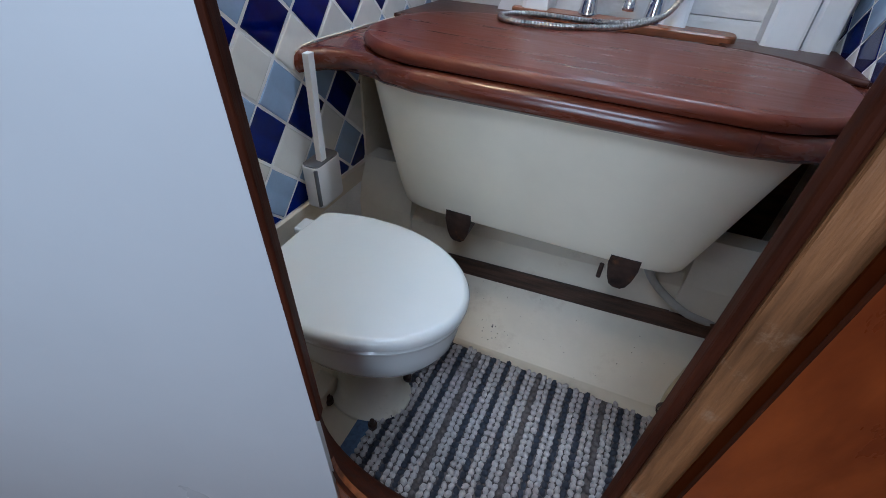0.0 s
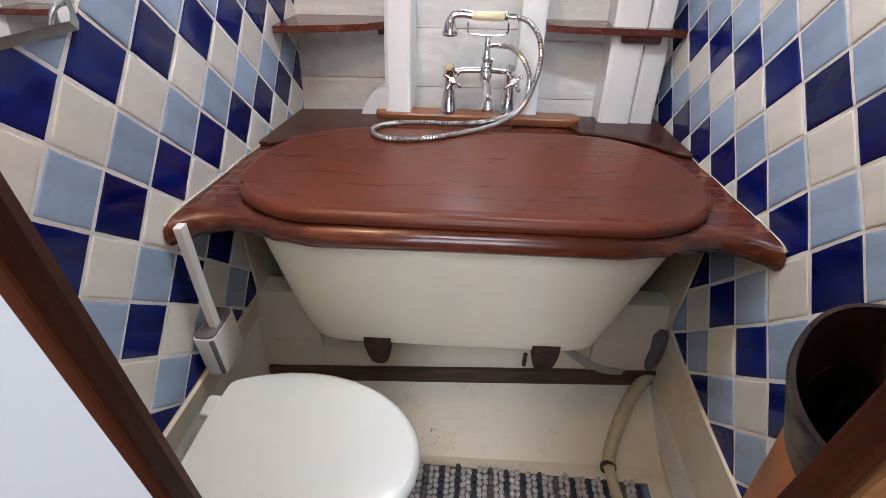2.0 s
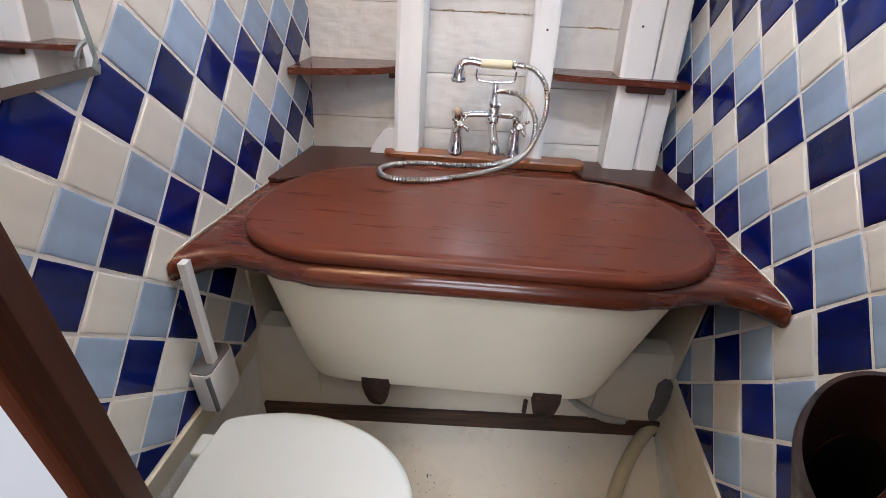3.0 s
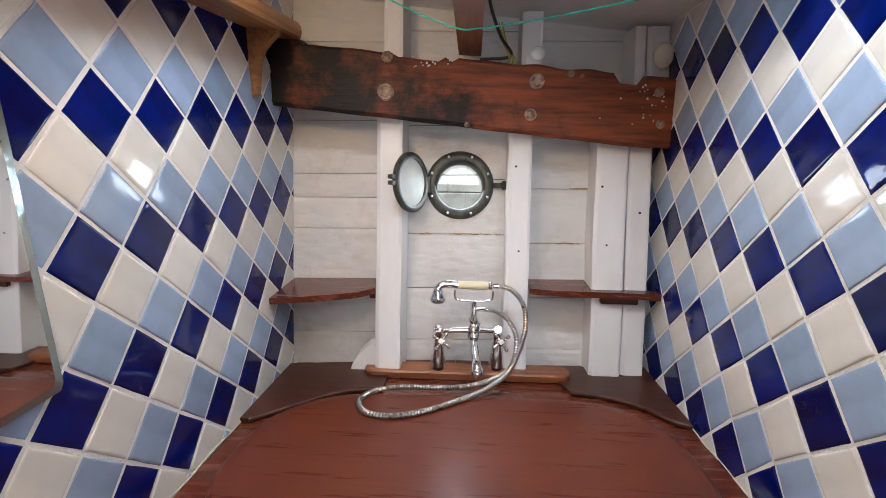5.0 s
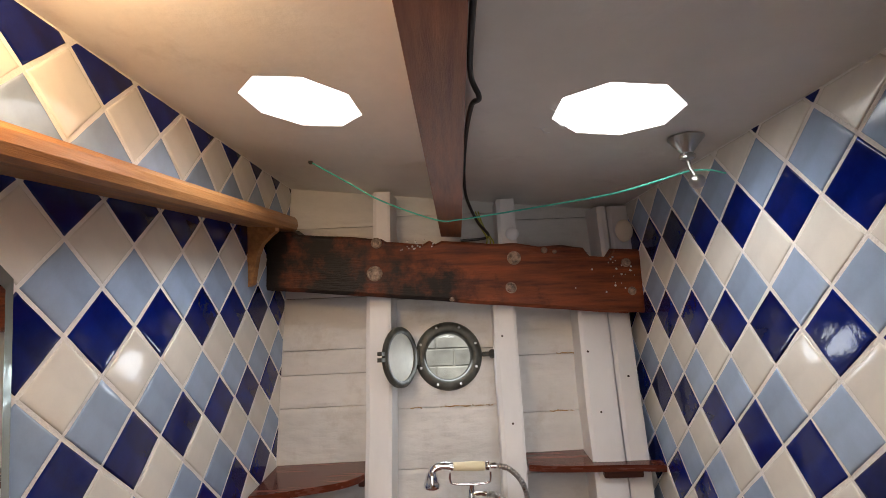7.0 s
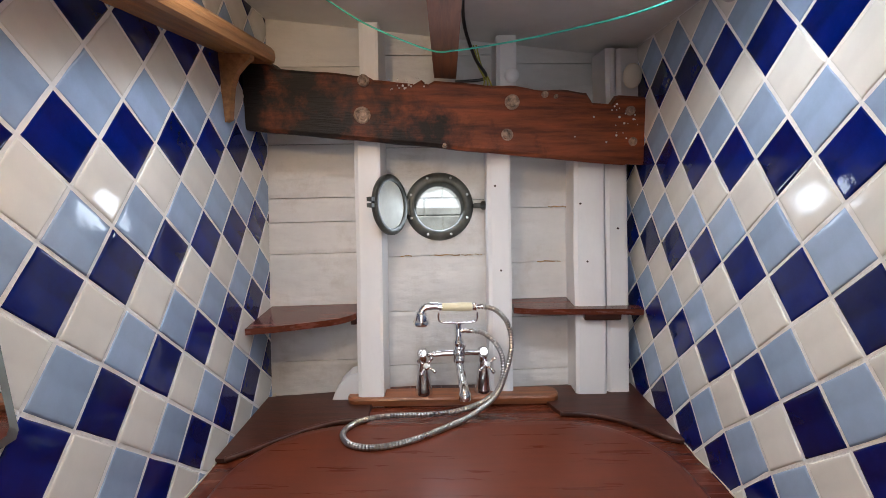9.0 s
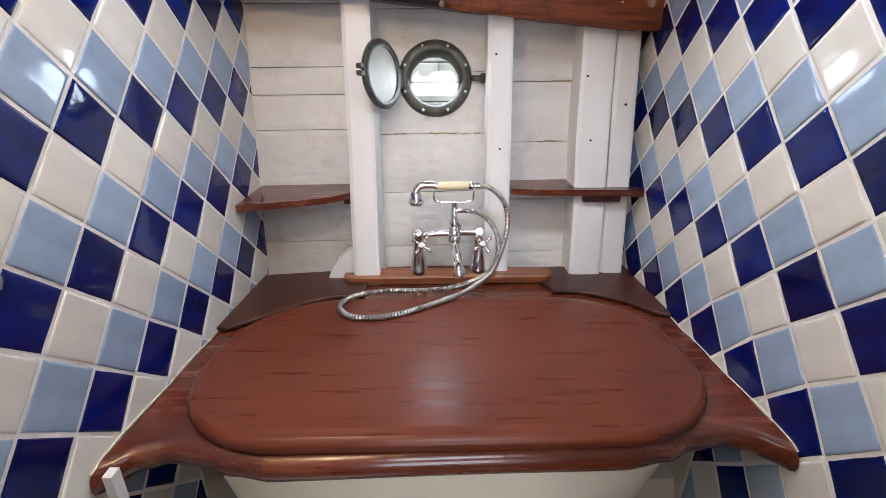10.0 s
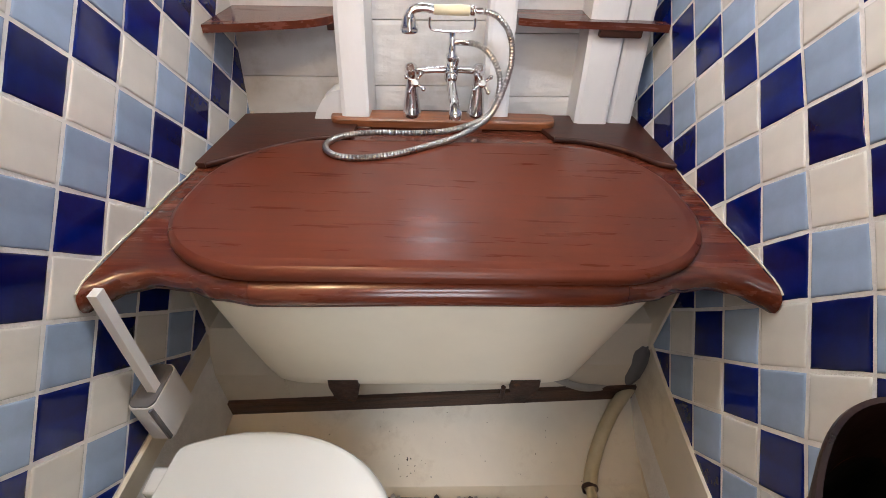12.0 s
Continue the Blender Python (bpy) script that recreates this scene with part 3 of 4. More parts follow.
# ---- portlight ----
win = thing("window_1", "open round bronze portlight with its glass swung aside", "porthole", kind="structure")
tilt = Matrix.Translation(PORT) @ Matrix.Rotation(math.atan(0.04), 4, "Z") @ Matrix.Rotation(radians(90) - math.atan(0.19), 4, "X")
bm = lathe([(0.079, -0.10), (0.079, 0.010), (0.084, 0.016), (0.092, 0.017), (0.106, 0.014), (0.113, 0.004), (0.113, -0.004), (0.088, -0.006), (0.088, -0.10), (0.079, -0.10)], 56, tilt, caps=(False, False))
part("flange", bm, M_BRONZE, win, "dark bronze flange ring", smooth=True)
for k in range(8):
    a = radians(22 + 45 * k)
    part("screw", lathe([(0.0045, 0.012), (0.0045, 0.018), (0.003, 0.0195), (0.001, 0.0195)], 10, tilt @ Matrix.Translation((0.100 * math.cos(a), 0.100 * math.sin(a), 0))), M_STEEL, win)
part("outer_pane", lathe([(0.0785, -0.085), (0.0785, -0.078)], 40, tilt), M_GLASS, win, "wet clear glass").visible_shadow = False
# dog latch
part("latch", box(0.112, 0.150, -0.008, 0.008, 0.004, 0.020, 0.004, 2, tilt), M_BRONZE, win)
part("latch", lathe([(0.009, -0.012), (0.015, -0.010), (0.015, 0.010), (0.009, 0.012), (0.007, 0.004)], 16, tilt @ Matrix.Translation((0.152, 0.0, 0.016)) @ Matrix.Rotation(radians(50), 4, "Y")), M_BRONZE, win)
# swung glass
hinge = tilt @ Matrix.Translation((-0.110, 0, 0.018)) @ Matrix.Rotation(radians(-118), 4, "Y") @ Matrix.Translation((0.092, 0, 0))
part("swing_ring", lathe([(0.074, -0.007), (0.074, 0.006), (0.078, 0.010), (0.088, 0.010), (0.094, 0.004), (0.094, -0.005), (0.088, -0.010), (0.078, -0.010)] + [(0.074, -0.007)], 48, hinge, caps=(False, False)), M_BRONZE, win, "dark bronze swing ring", smooth=True)
part("swing_glass", lathe([(0.0745, -0.003), (0.0745, 0.003)], 40, hinge), M_MILKY, win, "milky glass disc with the hull's pale reflection in its colour")
part("hinge_knuckle", box(-0.110, -0.088, -0.022, 0.022, -0.010, 0.010, 0.004, 2, hinge), M_BRONZE, win)
for s in (-1, 1):
    part("latch_ear", box(0.092, 0.112, s * 0.009 - 0.004, s * 0.009 + 0.004, -0.007, 0.007, 0.002, 1, hinge), M_BRONZE, win)
# quay wall seen through it
quay = thing("backdrop", "sunlit pale stone quay wall beyond the porthole", "stone wall", (0, 2.6, 0), kind="structure")
part("mortar", box(-3, 3, 0.02, 0.3, -1.5, 3.2), M_STONE, quay)
random.seed(11)
for r in range(14):
    z = 0.30 + r * 0.125
    for c in range(9):
        w = 0.27
        x = -1.25 + c * w + (0.13 if r % 2 else 0)
        part("stone", box(x + 0.003, x + w - 0.003, 0.004 + random.random() * 0.010, 0.05, z + 0.003, z + 0.122, 0.006, 1), M_STONE, quay)
tagged(part("water", box(-40, 40, 0.98, 60, -1.2, -1.0), M_WATER), "dark harbour water outside the hull", "water", kind="structure")

# ---- bath surround, lid, bath ----
def front_y(x):
    """Front edge of the surround: straight bulge in the middle, swept back, then out to the walls."""
    a = abs(x)
    base = -0.058 + 0.035 * x
    pts = ((0.0, 0.0), (0.30, -0.002), (0.38, 0.012), (0.44, 0.034), (0.50, 0.043), (0.545, 0.030), (0.575, 0.002), (0.60, -0.026))
    for (p, q), (r, s) in zip(pts, pts[1:]):
        if a <= r:
            t = (a - p) / (r - p)
            t = t * t * (3 - 2 * t)
            return base + q + (s - q) * t
    return base - 0.024


xs = [-0.590 + 1.180 * i / 96 for i in range(97)]
rings = []
for x in xs:
    y = front_y(x)
    b = hull(x, RIM) - 0.002
    rings.append([Vector((x, y + 0.030, RIM - 0.052)), Vector((x, y + 0.012, RIM - 0.050)), Vector((x, y + 0.002, RIM - 0.040)), Vector((x, y, RIM - 0.028)), Vector((x, y + 0.004, RIM - 0.012)), Vector((x, y + 0.014, RIM - 0.003)), Vector((x, y + 0.030, RIM)),
                  Vector((x, b, RIM)), Vector((x, b, RIM - 0.03)), Vector((x, y + 0.08, RIM - 0.03))])
sur = thing("bath_surround", "varnished mahogany bath surround with swept front edge", "bath surround", (0, 0.3, RIM))
rings = [[p_ - Vector((0, 0.3, RIM - sag(p_.y))) for p_ in r] for r in rings]
for nm, a, b in (("side_board", 0, 22), ("front_rail", 22, 75), ("side_board", 75, 97)):
    seg_ = rings[a:b + 1]
    if b < 97:
        seg_[-1] = [p_ - Vector((0.0006, 0, 0)) for p_ in seg_[-1]]
    part(nm, loft(seg_), M_MAHOG, sur, smooth=True)

def lid_outline(grow=0.0):
    return [(x, y + 0.02 * x) for x, y in rounded(-0.530 - grow, 0.524 + grow, -0.044 - grow, 0.500 + grow, (0.22 + grow, 0.22 + grow, 0.25 + grow, 0.25 + grow), 14)]


rings = [[Vector((x, y, RIM + z)) for x, y in lid_outline(g)] for g, z in ((-0.006, 0.001), (0.0, 0.004), (0.002, 0.014), (-0.003, 0.024), (-0.012, 0.0285), (-0.03, 0.030))]
cover = thing("bath_cover", "long oval mahogany bath cover with worn varnish", "bath cover", (0, 0.2, RIM))
rings = [[p_ - Vector((0, 0.2, RIM - sag(p_.y))) for p_ in r] for r in rings]
part("edge_moulding", loft(rings[:5], caps=(True, False)), M_LID, cover, smooth=True)
part("top_panel", loft(rings[4:], caps=(False, True)), M_LID, cover)

def sell(cx, cy, rx, ry, n, k):
    a = 2 * math.pi * k / 64
    c, s = math.cos(a), math.sin(a)
    return cx + rx * abs(c) ** (2 / n) * (1 if c > 0 else -1), cy + ry * abs(s) ** (2 / n) * (1 if s > 0 else -1)


bath = thing("bathtub", "small cream enamelled bath under the mahogany surround", "bathtub", (0, 0.2, 0.35))
rings = []
for f in [i / 12 for i in range(13)]:
    z = 0.348 + (0.70 - 0.348) * f
    x0 = -0.400 + (-0.468 + 0.400) * f ** 0.8
    x1 = 0.352 + (0.450 - 0.352) * f
    y0 = 0.022 + (-0.022 - 0.022) * f
    y1 = 0.40 + 0.07 * f
    n = 8.0
    ring = []
    for k in range(64):
        x, y = sell(0.5 * (x0 + x1), 0.5 * (y0 + y1), 0.5 * (x1 - x0), 0.5 * (y1 - y0), n, k)
        ring.append(Vector((x, y + 0.03 * x - 0.2, z - 0.35)))
    rings.append(ring)
c0 = [Vector((p.x * 0.955, p.y * 0.955, p.z - 0.010)) for p in rings[0]]
c1 = [Vector((p.x * 0.985, p.y * 0.985, p.z - 0.006)) for p in rings[0]]
bm = loft([c0, c1] + rings)
part("tub", bm, M_TUB, bath, smooth=True)
for x in (-0.217, 0.213):
    for y, d in ((0.03, 1), (0.36, -1)):
        yy = y + 0.03 * x - 0.2
        prof = [(-0.036, 0.018), (-0.037, -0.012), (-0.029, -0.050), (-0.020, -0.072), (-0.008, -0.080), (0.010, -0.080), (0.021, -0.070), (0.029, -0.048), (0.035, -0.012), (0.034, 0.018)]
        bm = prism(prof, 0.0, 0.075, lambda a, b, h: (x + a, yy - 0.012 + h * d, b * 0.98 - 0.004))
        soften(bm, 0.008, 2)
        part("foot", bm, M_RUST, bath, "rusty dark iron foot")
part("clamp_screw", tube(spline([(0.165, -0.165, -0.03), (0.165, -0.168, -0.07)], 4), 0.006, 8), M_RUST, bath, "orange rusted bolt")

# raised dark ledge pieces behind the lid
def ledge(name, side):
    pts = [(0.25, 0.548), (0.33, 0.538), (0.40, 0.500), (0.46, 0.452), (0.52, 0.398), (0.568, 0.358)] if side < 0 else [(0.31, 0.572), (0.38, 0.564), (0.44, 0.542), (0.50, 0.500), (0.55, 0.440), (0.585, 0.420)]
    w = XW - 0.004
    poly = pts + [(w, pts[-1][1]), (w, 0.731 + side * 0.036 - 0.002), (0.25, 0.745)]
    poly = [(side * a, b) for a, b in poly]
    led = thing(name, "dark varnished corner ledge with curved edge", "ledge", (0, 0, RIM), group="corner ledges")
    bm = prism(poly, 0.001, 0.013, lambda a, b, h: (a, b, h + sag(b)))
    soften(bm, 0.003, 2, 0.9)
    part("board", bm, M_DKLEDGE, led)
    part("edge_bead", tube(spline([(side * a, b, 0.0095 + sag(b)) for a, b in pts], 5), 0.0075, 10), M_DKLEDGE, led, "rounded dark edge moulding", smooth=True)


ledge("corner_ledge", -1)
ledge("corner_ledge", 1)
tl = thing("tap_ledge", "reddish boards behind the bath tap", "ledge", (0, 0.7, RIM + sag(0.70)))
for xa, xb in ((-0.208, -0.142), (-0.141, -0.04), (-0.039, 0.046), (0.047, 0.114)):
    part("board", box(xa, xb, -0.06, 0.064, 0.003, 0.011, 0.0015, 1), M_MAHOG, tl)
TAPY = 0.655
out = rounded(-0.328, 0.326, TAPY - 0.019, TAPY + 0.048, 0.03, 6)
PT = RIM + sag(TAPY) + 0.031
rings = [[Vector((x + (0.005 - x) * g, y + 0.012 * x, z)) for x, y in out] for z, g in ((PT - 0.024, 0.0), (PT - 0.005, 0.0), (PT, 0.012))]
rings[-1] = [Vector((p.x, TAPY + 0.0145 + (p.y - TAPY - 0.0145) * 0.86, p.z)) for p in rings[-1]]
tagged(part("tap_plank", loft(rings), M_TEAK), "rounded orange teak plank carrying the tap", "plank")


# ---- bath tap with hand shower ----
tap = thing("bath_mixer_tap", "chrome bath mixer tap with cradled hand shower", "tap", (0, TAPY + 0.012, PT))


def at(x, y, z):
    return Vector((x * 1.03, (y - 0.58) * 1.03, (z - 0.773) * 1.07))


for x, y in ((-0.089, 0.582), (0.091, 0.590)):
    part("pillar", lathe([(0.027, 0.0), (0.027, 0.006), (0.0245, 0.012), (0.020, 0.05), (0.0135, 0.088), (0.0125, 0.106), (0.015, 0.112), (0.015, 0.120)], 24, Matrix.Translation(at(x, y, 0.773)) @ Matrix.Diagonal((1.03, 1.03, 1.07, 1))), M_CHROME, tap, smooth=True)
    part("valve_body", lathe([(0.013, -0.022), (0.017, -0.014), (0.018, 0.006), (0.0135, 0.016), (0.011, 0.03)], 20, Matrix.Translation(at(x, y, 0.895)) @ Matrix.Rotation(radians(62), 4, "X")), M_CHROME, tap, smooth=True)
    hm = Matrix.Translation(at(x + (0.012 if x < 0 else 0.010), y - 0.036, 0.874)) @ Matrix.Rotation(radians(62), 4, "X")
    hd = part("cross_handle", lathe([(0.011, -0.012), (0.012, 0.004), (0.009, 0.010), (0.001, 0.011)], 18, hm), M_CHROME, tap, smooth=True)
    for k in range(4):
        a = radians(45 + 90 * k + (12 if x < 0 else -8))
        d = Matrix.Rotation(a, 4, "Z") @ Matrix.Rotation(radians(90), 4, "Y")
        part("spoke", lathe([(0.004, 0.006), (0.004, 0.022), (0.0065, 0.026), (0.0065, 0.030), (0.003, 0.034)], 10, hm @ d), M_CHROME, hd, smooth=True)
    part("index_cap", lathe([(0.0075, 0.0105), (0.0075, 0.0125), (0.001, 0.0128)], 14, hm), M_CERAM, hd, "white porcelain index cap")
part("crossbar", tube([at(-0.089, 0.582, 0.892), at(-0.03, 0.582, 0.896), at(0.02, 0.583, 0.898), at(0.06, 0.586, 0.896), at(0.091, 0.590, 0.894)], 0.0095, 14), M_CHROME, tap, smooth=True)
part("diverter_body", lathe([(0.015, -0.030), (0.019, -0.022), (0.021, 0.0), (0.017, 0.018), (0.0125, 0.026), (0.016, 0.034), (0.016, 0.040), (0.010, 0.046), (0.009, 0.10)], 24, Matrix.Translation(at(0.018, 0.583, 0.895))), M_CHROME, tap, smooth=True)
part("diverter_knob", lathe([(0.008, 0.0), (0.014, 0.006), (0.014, 0.018), (0.008, 0.024), (0.001, 0.025)], 20, Matrix.Translation(at(0.020, 0.566, 0.884)) @ Matrix.Rotation(radians(72), 4, "X")), M_CHROME, tap, smooth=True)
part("diverter_lever", tube(spline([at(0.026, 0.566, 0.905), at(0.030, 0.552, 0.920), at(0.034, 0.546, 0.936)], 4), 0.0045, 8), M_CHROME, tap, smooth=True)
sp = spline([at(0.018, 0.578, 0.885), at(0.020, 0.545, 0.870), at(0.024, 0.500, 0.858), at(0.028, 0.462, 0.848), at(0.030, 0.446, 0.838)], 5)
part("spout", tube(sp, 0.0135, 16), M_CHROME, tap, smooth=True)
part("spout_lip", lathe([(0.015, 0.0), (0.017, 0.004), (0.017, 0.020), (0.013, 0.028)], 20, Matrix.Translation(at(0.030, 0.444, 0.822)) @ Matrix.Rotation(radians(-18), 4, "X")), M_CHROME, tap, smooth=True)
part("cradle_yoke", tube(spline([at(-0.040, 0.580, 1.020), at(-0.040, 0.580, 1.000), at(-0.030, 0.580, 0.991), at(0.018, 0.580, 0.988), at(0.062, 0.580, 0.991), at(0.072, 0.580, 1.000), at(0.073, 0.580, 1.020)], 4), 0.0035, 8), M_CHROME, tap, smooth=True)
part("shower_outlet", tube([at(0.018, 0.583, 0.962), at(0.035, 0.580, 0.964), at(0.060, 0.578, 0.964)], 0.0075, 12), M_CHROME, tap, smooth=True)
hx = Matrix.Translation(at(0, 0.578, 1.036)) @ Matrix.Rotation(radians(90), 4, "Y")
part("handset_grip", lathe([(0.008, -0.034), (0.0115, -0.03), (0.0125, 0.0), (0.0135, 0.03), (0.0125, 0.058), (0.008, 0.062)], 20, hx), M_IVORY, tap, "ivory coloured grip", smooth=True)
part("handset_collar", lathe([(0.010, 0.060), (0.013, 0.064), (0.013, 0.072), (0.008, 0.076), (0.009, 0.092)], 18, hx), M_CHROME, tap, smooth=True)
part("handset_neck", tube(spline([at(-0.030, 0.578, 1.036), at(-0.055, 0.577, 1.040), at(-0.080, 0.574, 1.036), at(-0.092, 0.570, 1.022)], 5), 0.0115, 14), M_CHROME, tap, smooth=True)
part("rose", lathe([(0.010, 0.014), (0.016, 0.004), (0.020, -0.014), (0.0245, -0.024), (0.0245, -0.030), (0.019, -0.031)], 24, Matrix.Translation(at(-0.090, 0.569, 1.018)) @ Matrix.Rotation(radians(8), 4, "X")), M_CHROME, tap, smooth=True)


def rest(x, y, lift=0.0):
    """A point of the hose lying on the bath cover."""
    return Vector((x, y - TAPY - 0.012, RIM + 0.030 + 0.008 + sag(y) + lift - PT))


hose = spline([at(0.058, 0.578, 0.964), at(0.090, 0.576, 0.958), at(0.125, 0.570, 0.930), at(0.146, 0.560, 0.885), at(0.138, 0.530, 0.830), rest(0.105, 0.575, 0.022), rest(0.02, 0.532, 0.006), rest(-0.07, 0.520), rest(-0.18, 0.516), rest(-0.258, 0.488),
               rest(-0.290, 0.432), rest(-0.262, 0.376), rest(-0.20, 0.360), rest(-0.12, 0.384), rest(-0.03, 0.445), rest(0.05, 0.505, 0.006), at(0.118, 0.490, 0.812), at(0.155, 0.540, 0.862), at(0.172, 0.565, 0.925), at(0.162, 0.575, 0.985), at(0.128, 0.578, 1.024), at(0.092, 0.578, 1.036)], 14)
part("hose", tube(resample(hose, 0.0042), 0.0076, 10, 0.10), M_STEEL, tap, "spiral steel hose", smooth=False)

# sealant beads where the surround meets the tiles
for side in (-1, 1):
    x = side * (XW - 0.005) if side < 0 else 0.5905
    p = spline([(x, front_y(x) + 0.012, RIM - 0.004), (x, front_y(x) + 0.03, RIM + 0.001)] + [(x + side * 0.002 * math.sin(9 * k), front_y(x) + 0.06 + 0.09 * k, RIM + 0.003 + sag(front_y(x) + 0.06 + 0.09 * k)) for k in range(8)], 5)
    tagged(part("trim_sealant", tube([q + 0.0012 * noise.noise_vector(q * 40) for q in p], 0.0017, 7), M_PANEL, smooth=True), "uneven white sealant bead along the tiles", "sealant", kind="structure")
# nail heads on the ribs
for k, (x, z) in enumerate(((-0.255, 1.28), (-0.235, 1.02), (-0.25, 0.86), (0.14, 1.36), (0.155, 1.10), (0.41, 1.30), (0.43, 1.12), (0.53, 1.22), (-0.22, 1.40))):
    d = 0.107
    part("nail", lathe([(0.0035, 0.004), (0.0035, -0.0005), (0.002, -0.001)], 8, Matrix.Translation((x, hull(x, z) - d + 0.001, z)) @ Matrix.Rotation(radians(-90), 4, "X")), M_RUST, wall_hull)

# ---- little shelves ----
def corner_shelf(name, front, back, z, label):
    outl = [p[:2] for p in spline([(x, y, 0) for x, y in front], 6)]
    poly = [(p[0], p[1]) for p in outl] + [(x, y) for x, y in back]
    bm = prism(poly, 0, 0.019, lambda a, b, h: (a, b, z - 0.019 + h))
    soften(bm, 0.005, 2, 0.6)
    return tagged(part(name, bm, M_MAHOG), label, "shelf", group="little hull shelves")


SZ = 0.981
corner_shelf("wall_shelf", [(-0.590, 0.580), (-0.52, 0.595), (-0.44, 0.620), (-0.36, 0.648), (-0.315, 0.680), (-0.297, 0.706)], [(-0.297, hull(-0.29, SZ)), (-0.590, hull(-0.59, SZ))], SZ, "small mahogany shelf with curved front edge")
corner_shelf("wall_shelf", [(0.196, 0.735), (0.25, 0.722), (0.33, 0.716), (0.43, 0.714), (0.52, 0.710), (0.590, 0.700)], [(0.590, 0.742), (0.388, 0.742), (0.388, hull(0.38, SZ)), (0.196, hull(0.19, SZ))], SZ, "small mahogany shelf fitted round the rib")
tagged(part("shelf_cleat", box(0.415, 0.530, 0.716, 0.746, SZ - 0.040, SZ - 0.019, 0.004), M_DKLEDGE), "dark wooden cleat under the shelf", "cleat")
tagged(part("shelf_cleat", box(-0.316, -0.297, 0.700, 0.79, SZ - 0.037, SZ - 0.019, 0.003), M_DKLEDGE), "dark wooden cleat under the shelf", "cleat")

# ---- oak shelf high on the tiled wall ----
oak = thing("oak_shelf", "rounded oak shelf running along the tiled wall", "shelf", (-0.55, 0.0, 1.73))
prof = [(-0.594, 1.712), (-0.510, 1.706), (-0.500, 1.712), (-0.496, 1.726), (-0.498, 1.742), (-0.506, 1.752), (-0.520, 1.754), (-0.594, 1.745)]
rings = [[Vector((x + 0.55, y, z - 1.73 + 0.018 * y)) for x, z in prof] for y in [(-0.60 + 1.344 * i / 14) for i in range(15)]]
part("board", loft(rings), M_OAK, oak)
poly = [(-0.594, 1.715), (-0.510, 1.715), (-0.512, 1.696), (-0.530, 1.682), (-0.552, 1.660), (-0.566, 1.628), (-0.574, 1.585), (-0.580, 1.545), (-0.594, 1.538)]
bm = prism(poly, 0.0, 0.026, lambda a, b, h: (a + 0.55, 0.600 + h, b - 1.73 + 0.011))
soften(bm, 0.003, 1, 0.8)
part("bracket", bm, M_OAK, oak, "curved oak bracket")

# ---- mirror ----
mir = thing("wall_mirror", "rectangular wall mirror with cut glass edge", "mirror", (-XW, -0.3, 1.322))
def mo(g):
    y0, y1, z0, z1, c = -0.52 + g, -0.088 - g, 1.097 + g, 1.60 - g, 0.02
    return [(y0 + c, z0), (y1 - c * 0.3, z0), (y1, z0 + c * 0.5), (y1, z1 - c), (y1 - c, z1), (y0 + c, z1), (y0, z1 - c), (y0, z0 + c)]


rings = [[Vector((h, y + 0.3, z - 1.33)) for y, z in mo(g)] for h, g in ((0.003, 0.0), (0.010, 0.0), (0.0125, 0.014))]
part("bevel", loft(rings), M_MEDGE, mir, "bevelled glass edge")
part("silvering", loft([[Vector((h, y + 0.3, z - 1.33)) for y, z in mo(0.014)] for h in (0.0126, 0.0135)]), M_MIRROR, mir, "silvered mirror glass")

# ---- toilet ----
wc = thing("toilet", "white marine toilet with closed lid", "toilet", (-0.30, -0.34, FLOOR))
TX, TY = 0.30, 0.34


def seat(grow, z):
    """Outline of lid and seat: round in front, narrower and nearly square behind."""
    pts = []
    x1, cy, ry, xm = -0.068 + grow, -0.308, 0.189 + grow, -0.335
    for k in range(33):
        a = -math.pi / 2 + math.pi * k / 32
        pts.append((xm + (x1 - xm) * math.cos(a), cy + ry * math.sin(a)))
    side = [(-0.39, 0.985), (-0.445, 0.925), (-0.487, 0.850), (-0.504 - 0.5 * grow, 0.815), (-0.512 - 0.5 * grow, 0.785), (-0.516 - 0.5 * grow, 0.73), (-0.524 - 0.5 * grow, 0.25)]
    pts += [(x, cy + ry * f) for x, f in side] + [(x, cy - ry * f) for x, f in side[::-1]]
    return [Vector((x + TX, y + TY, z - 0.0705 - FLOOR)) for x, y in pts]


part("lid", loft([seat(-0.008, 0.424), seat(0.0, 0.428), seat(0.001, 0.440), seat(-0.004, 0.449), seat(-0.010, 0.4535), seat(-0.013, 0.4543), seat(-0.016, 0.4545), seat(-0.034, 0.4546)]), M_CERAM, wc, "smooth white closed lid", smooth=True)
part("seat", loft([seat(-0.016, 0.402), seat(-0.006, 0.405), seat(-0.004, 0.414), seat(-0.010, 0.422)]), M_CERAM, wc, "white seat ring", smooth=True)


def bowl(f, z):
    cx = -0.30 - 0.02 * (1 - f)
    return [Vector((cx + (p.x - TX - cx) * f + TX, 0.032 + (p.y - 0.032) * f, p.z)) for p in seat(-0.012, z)]


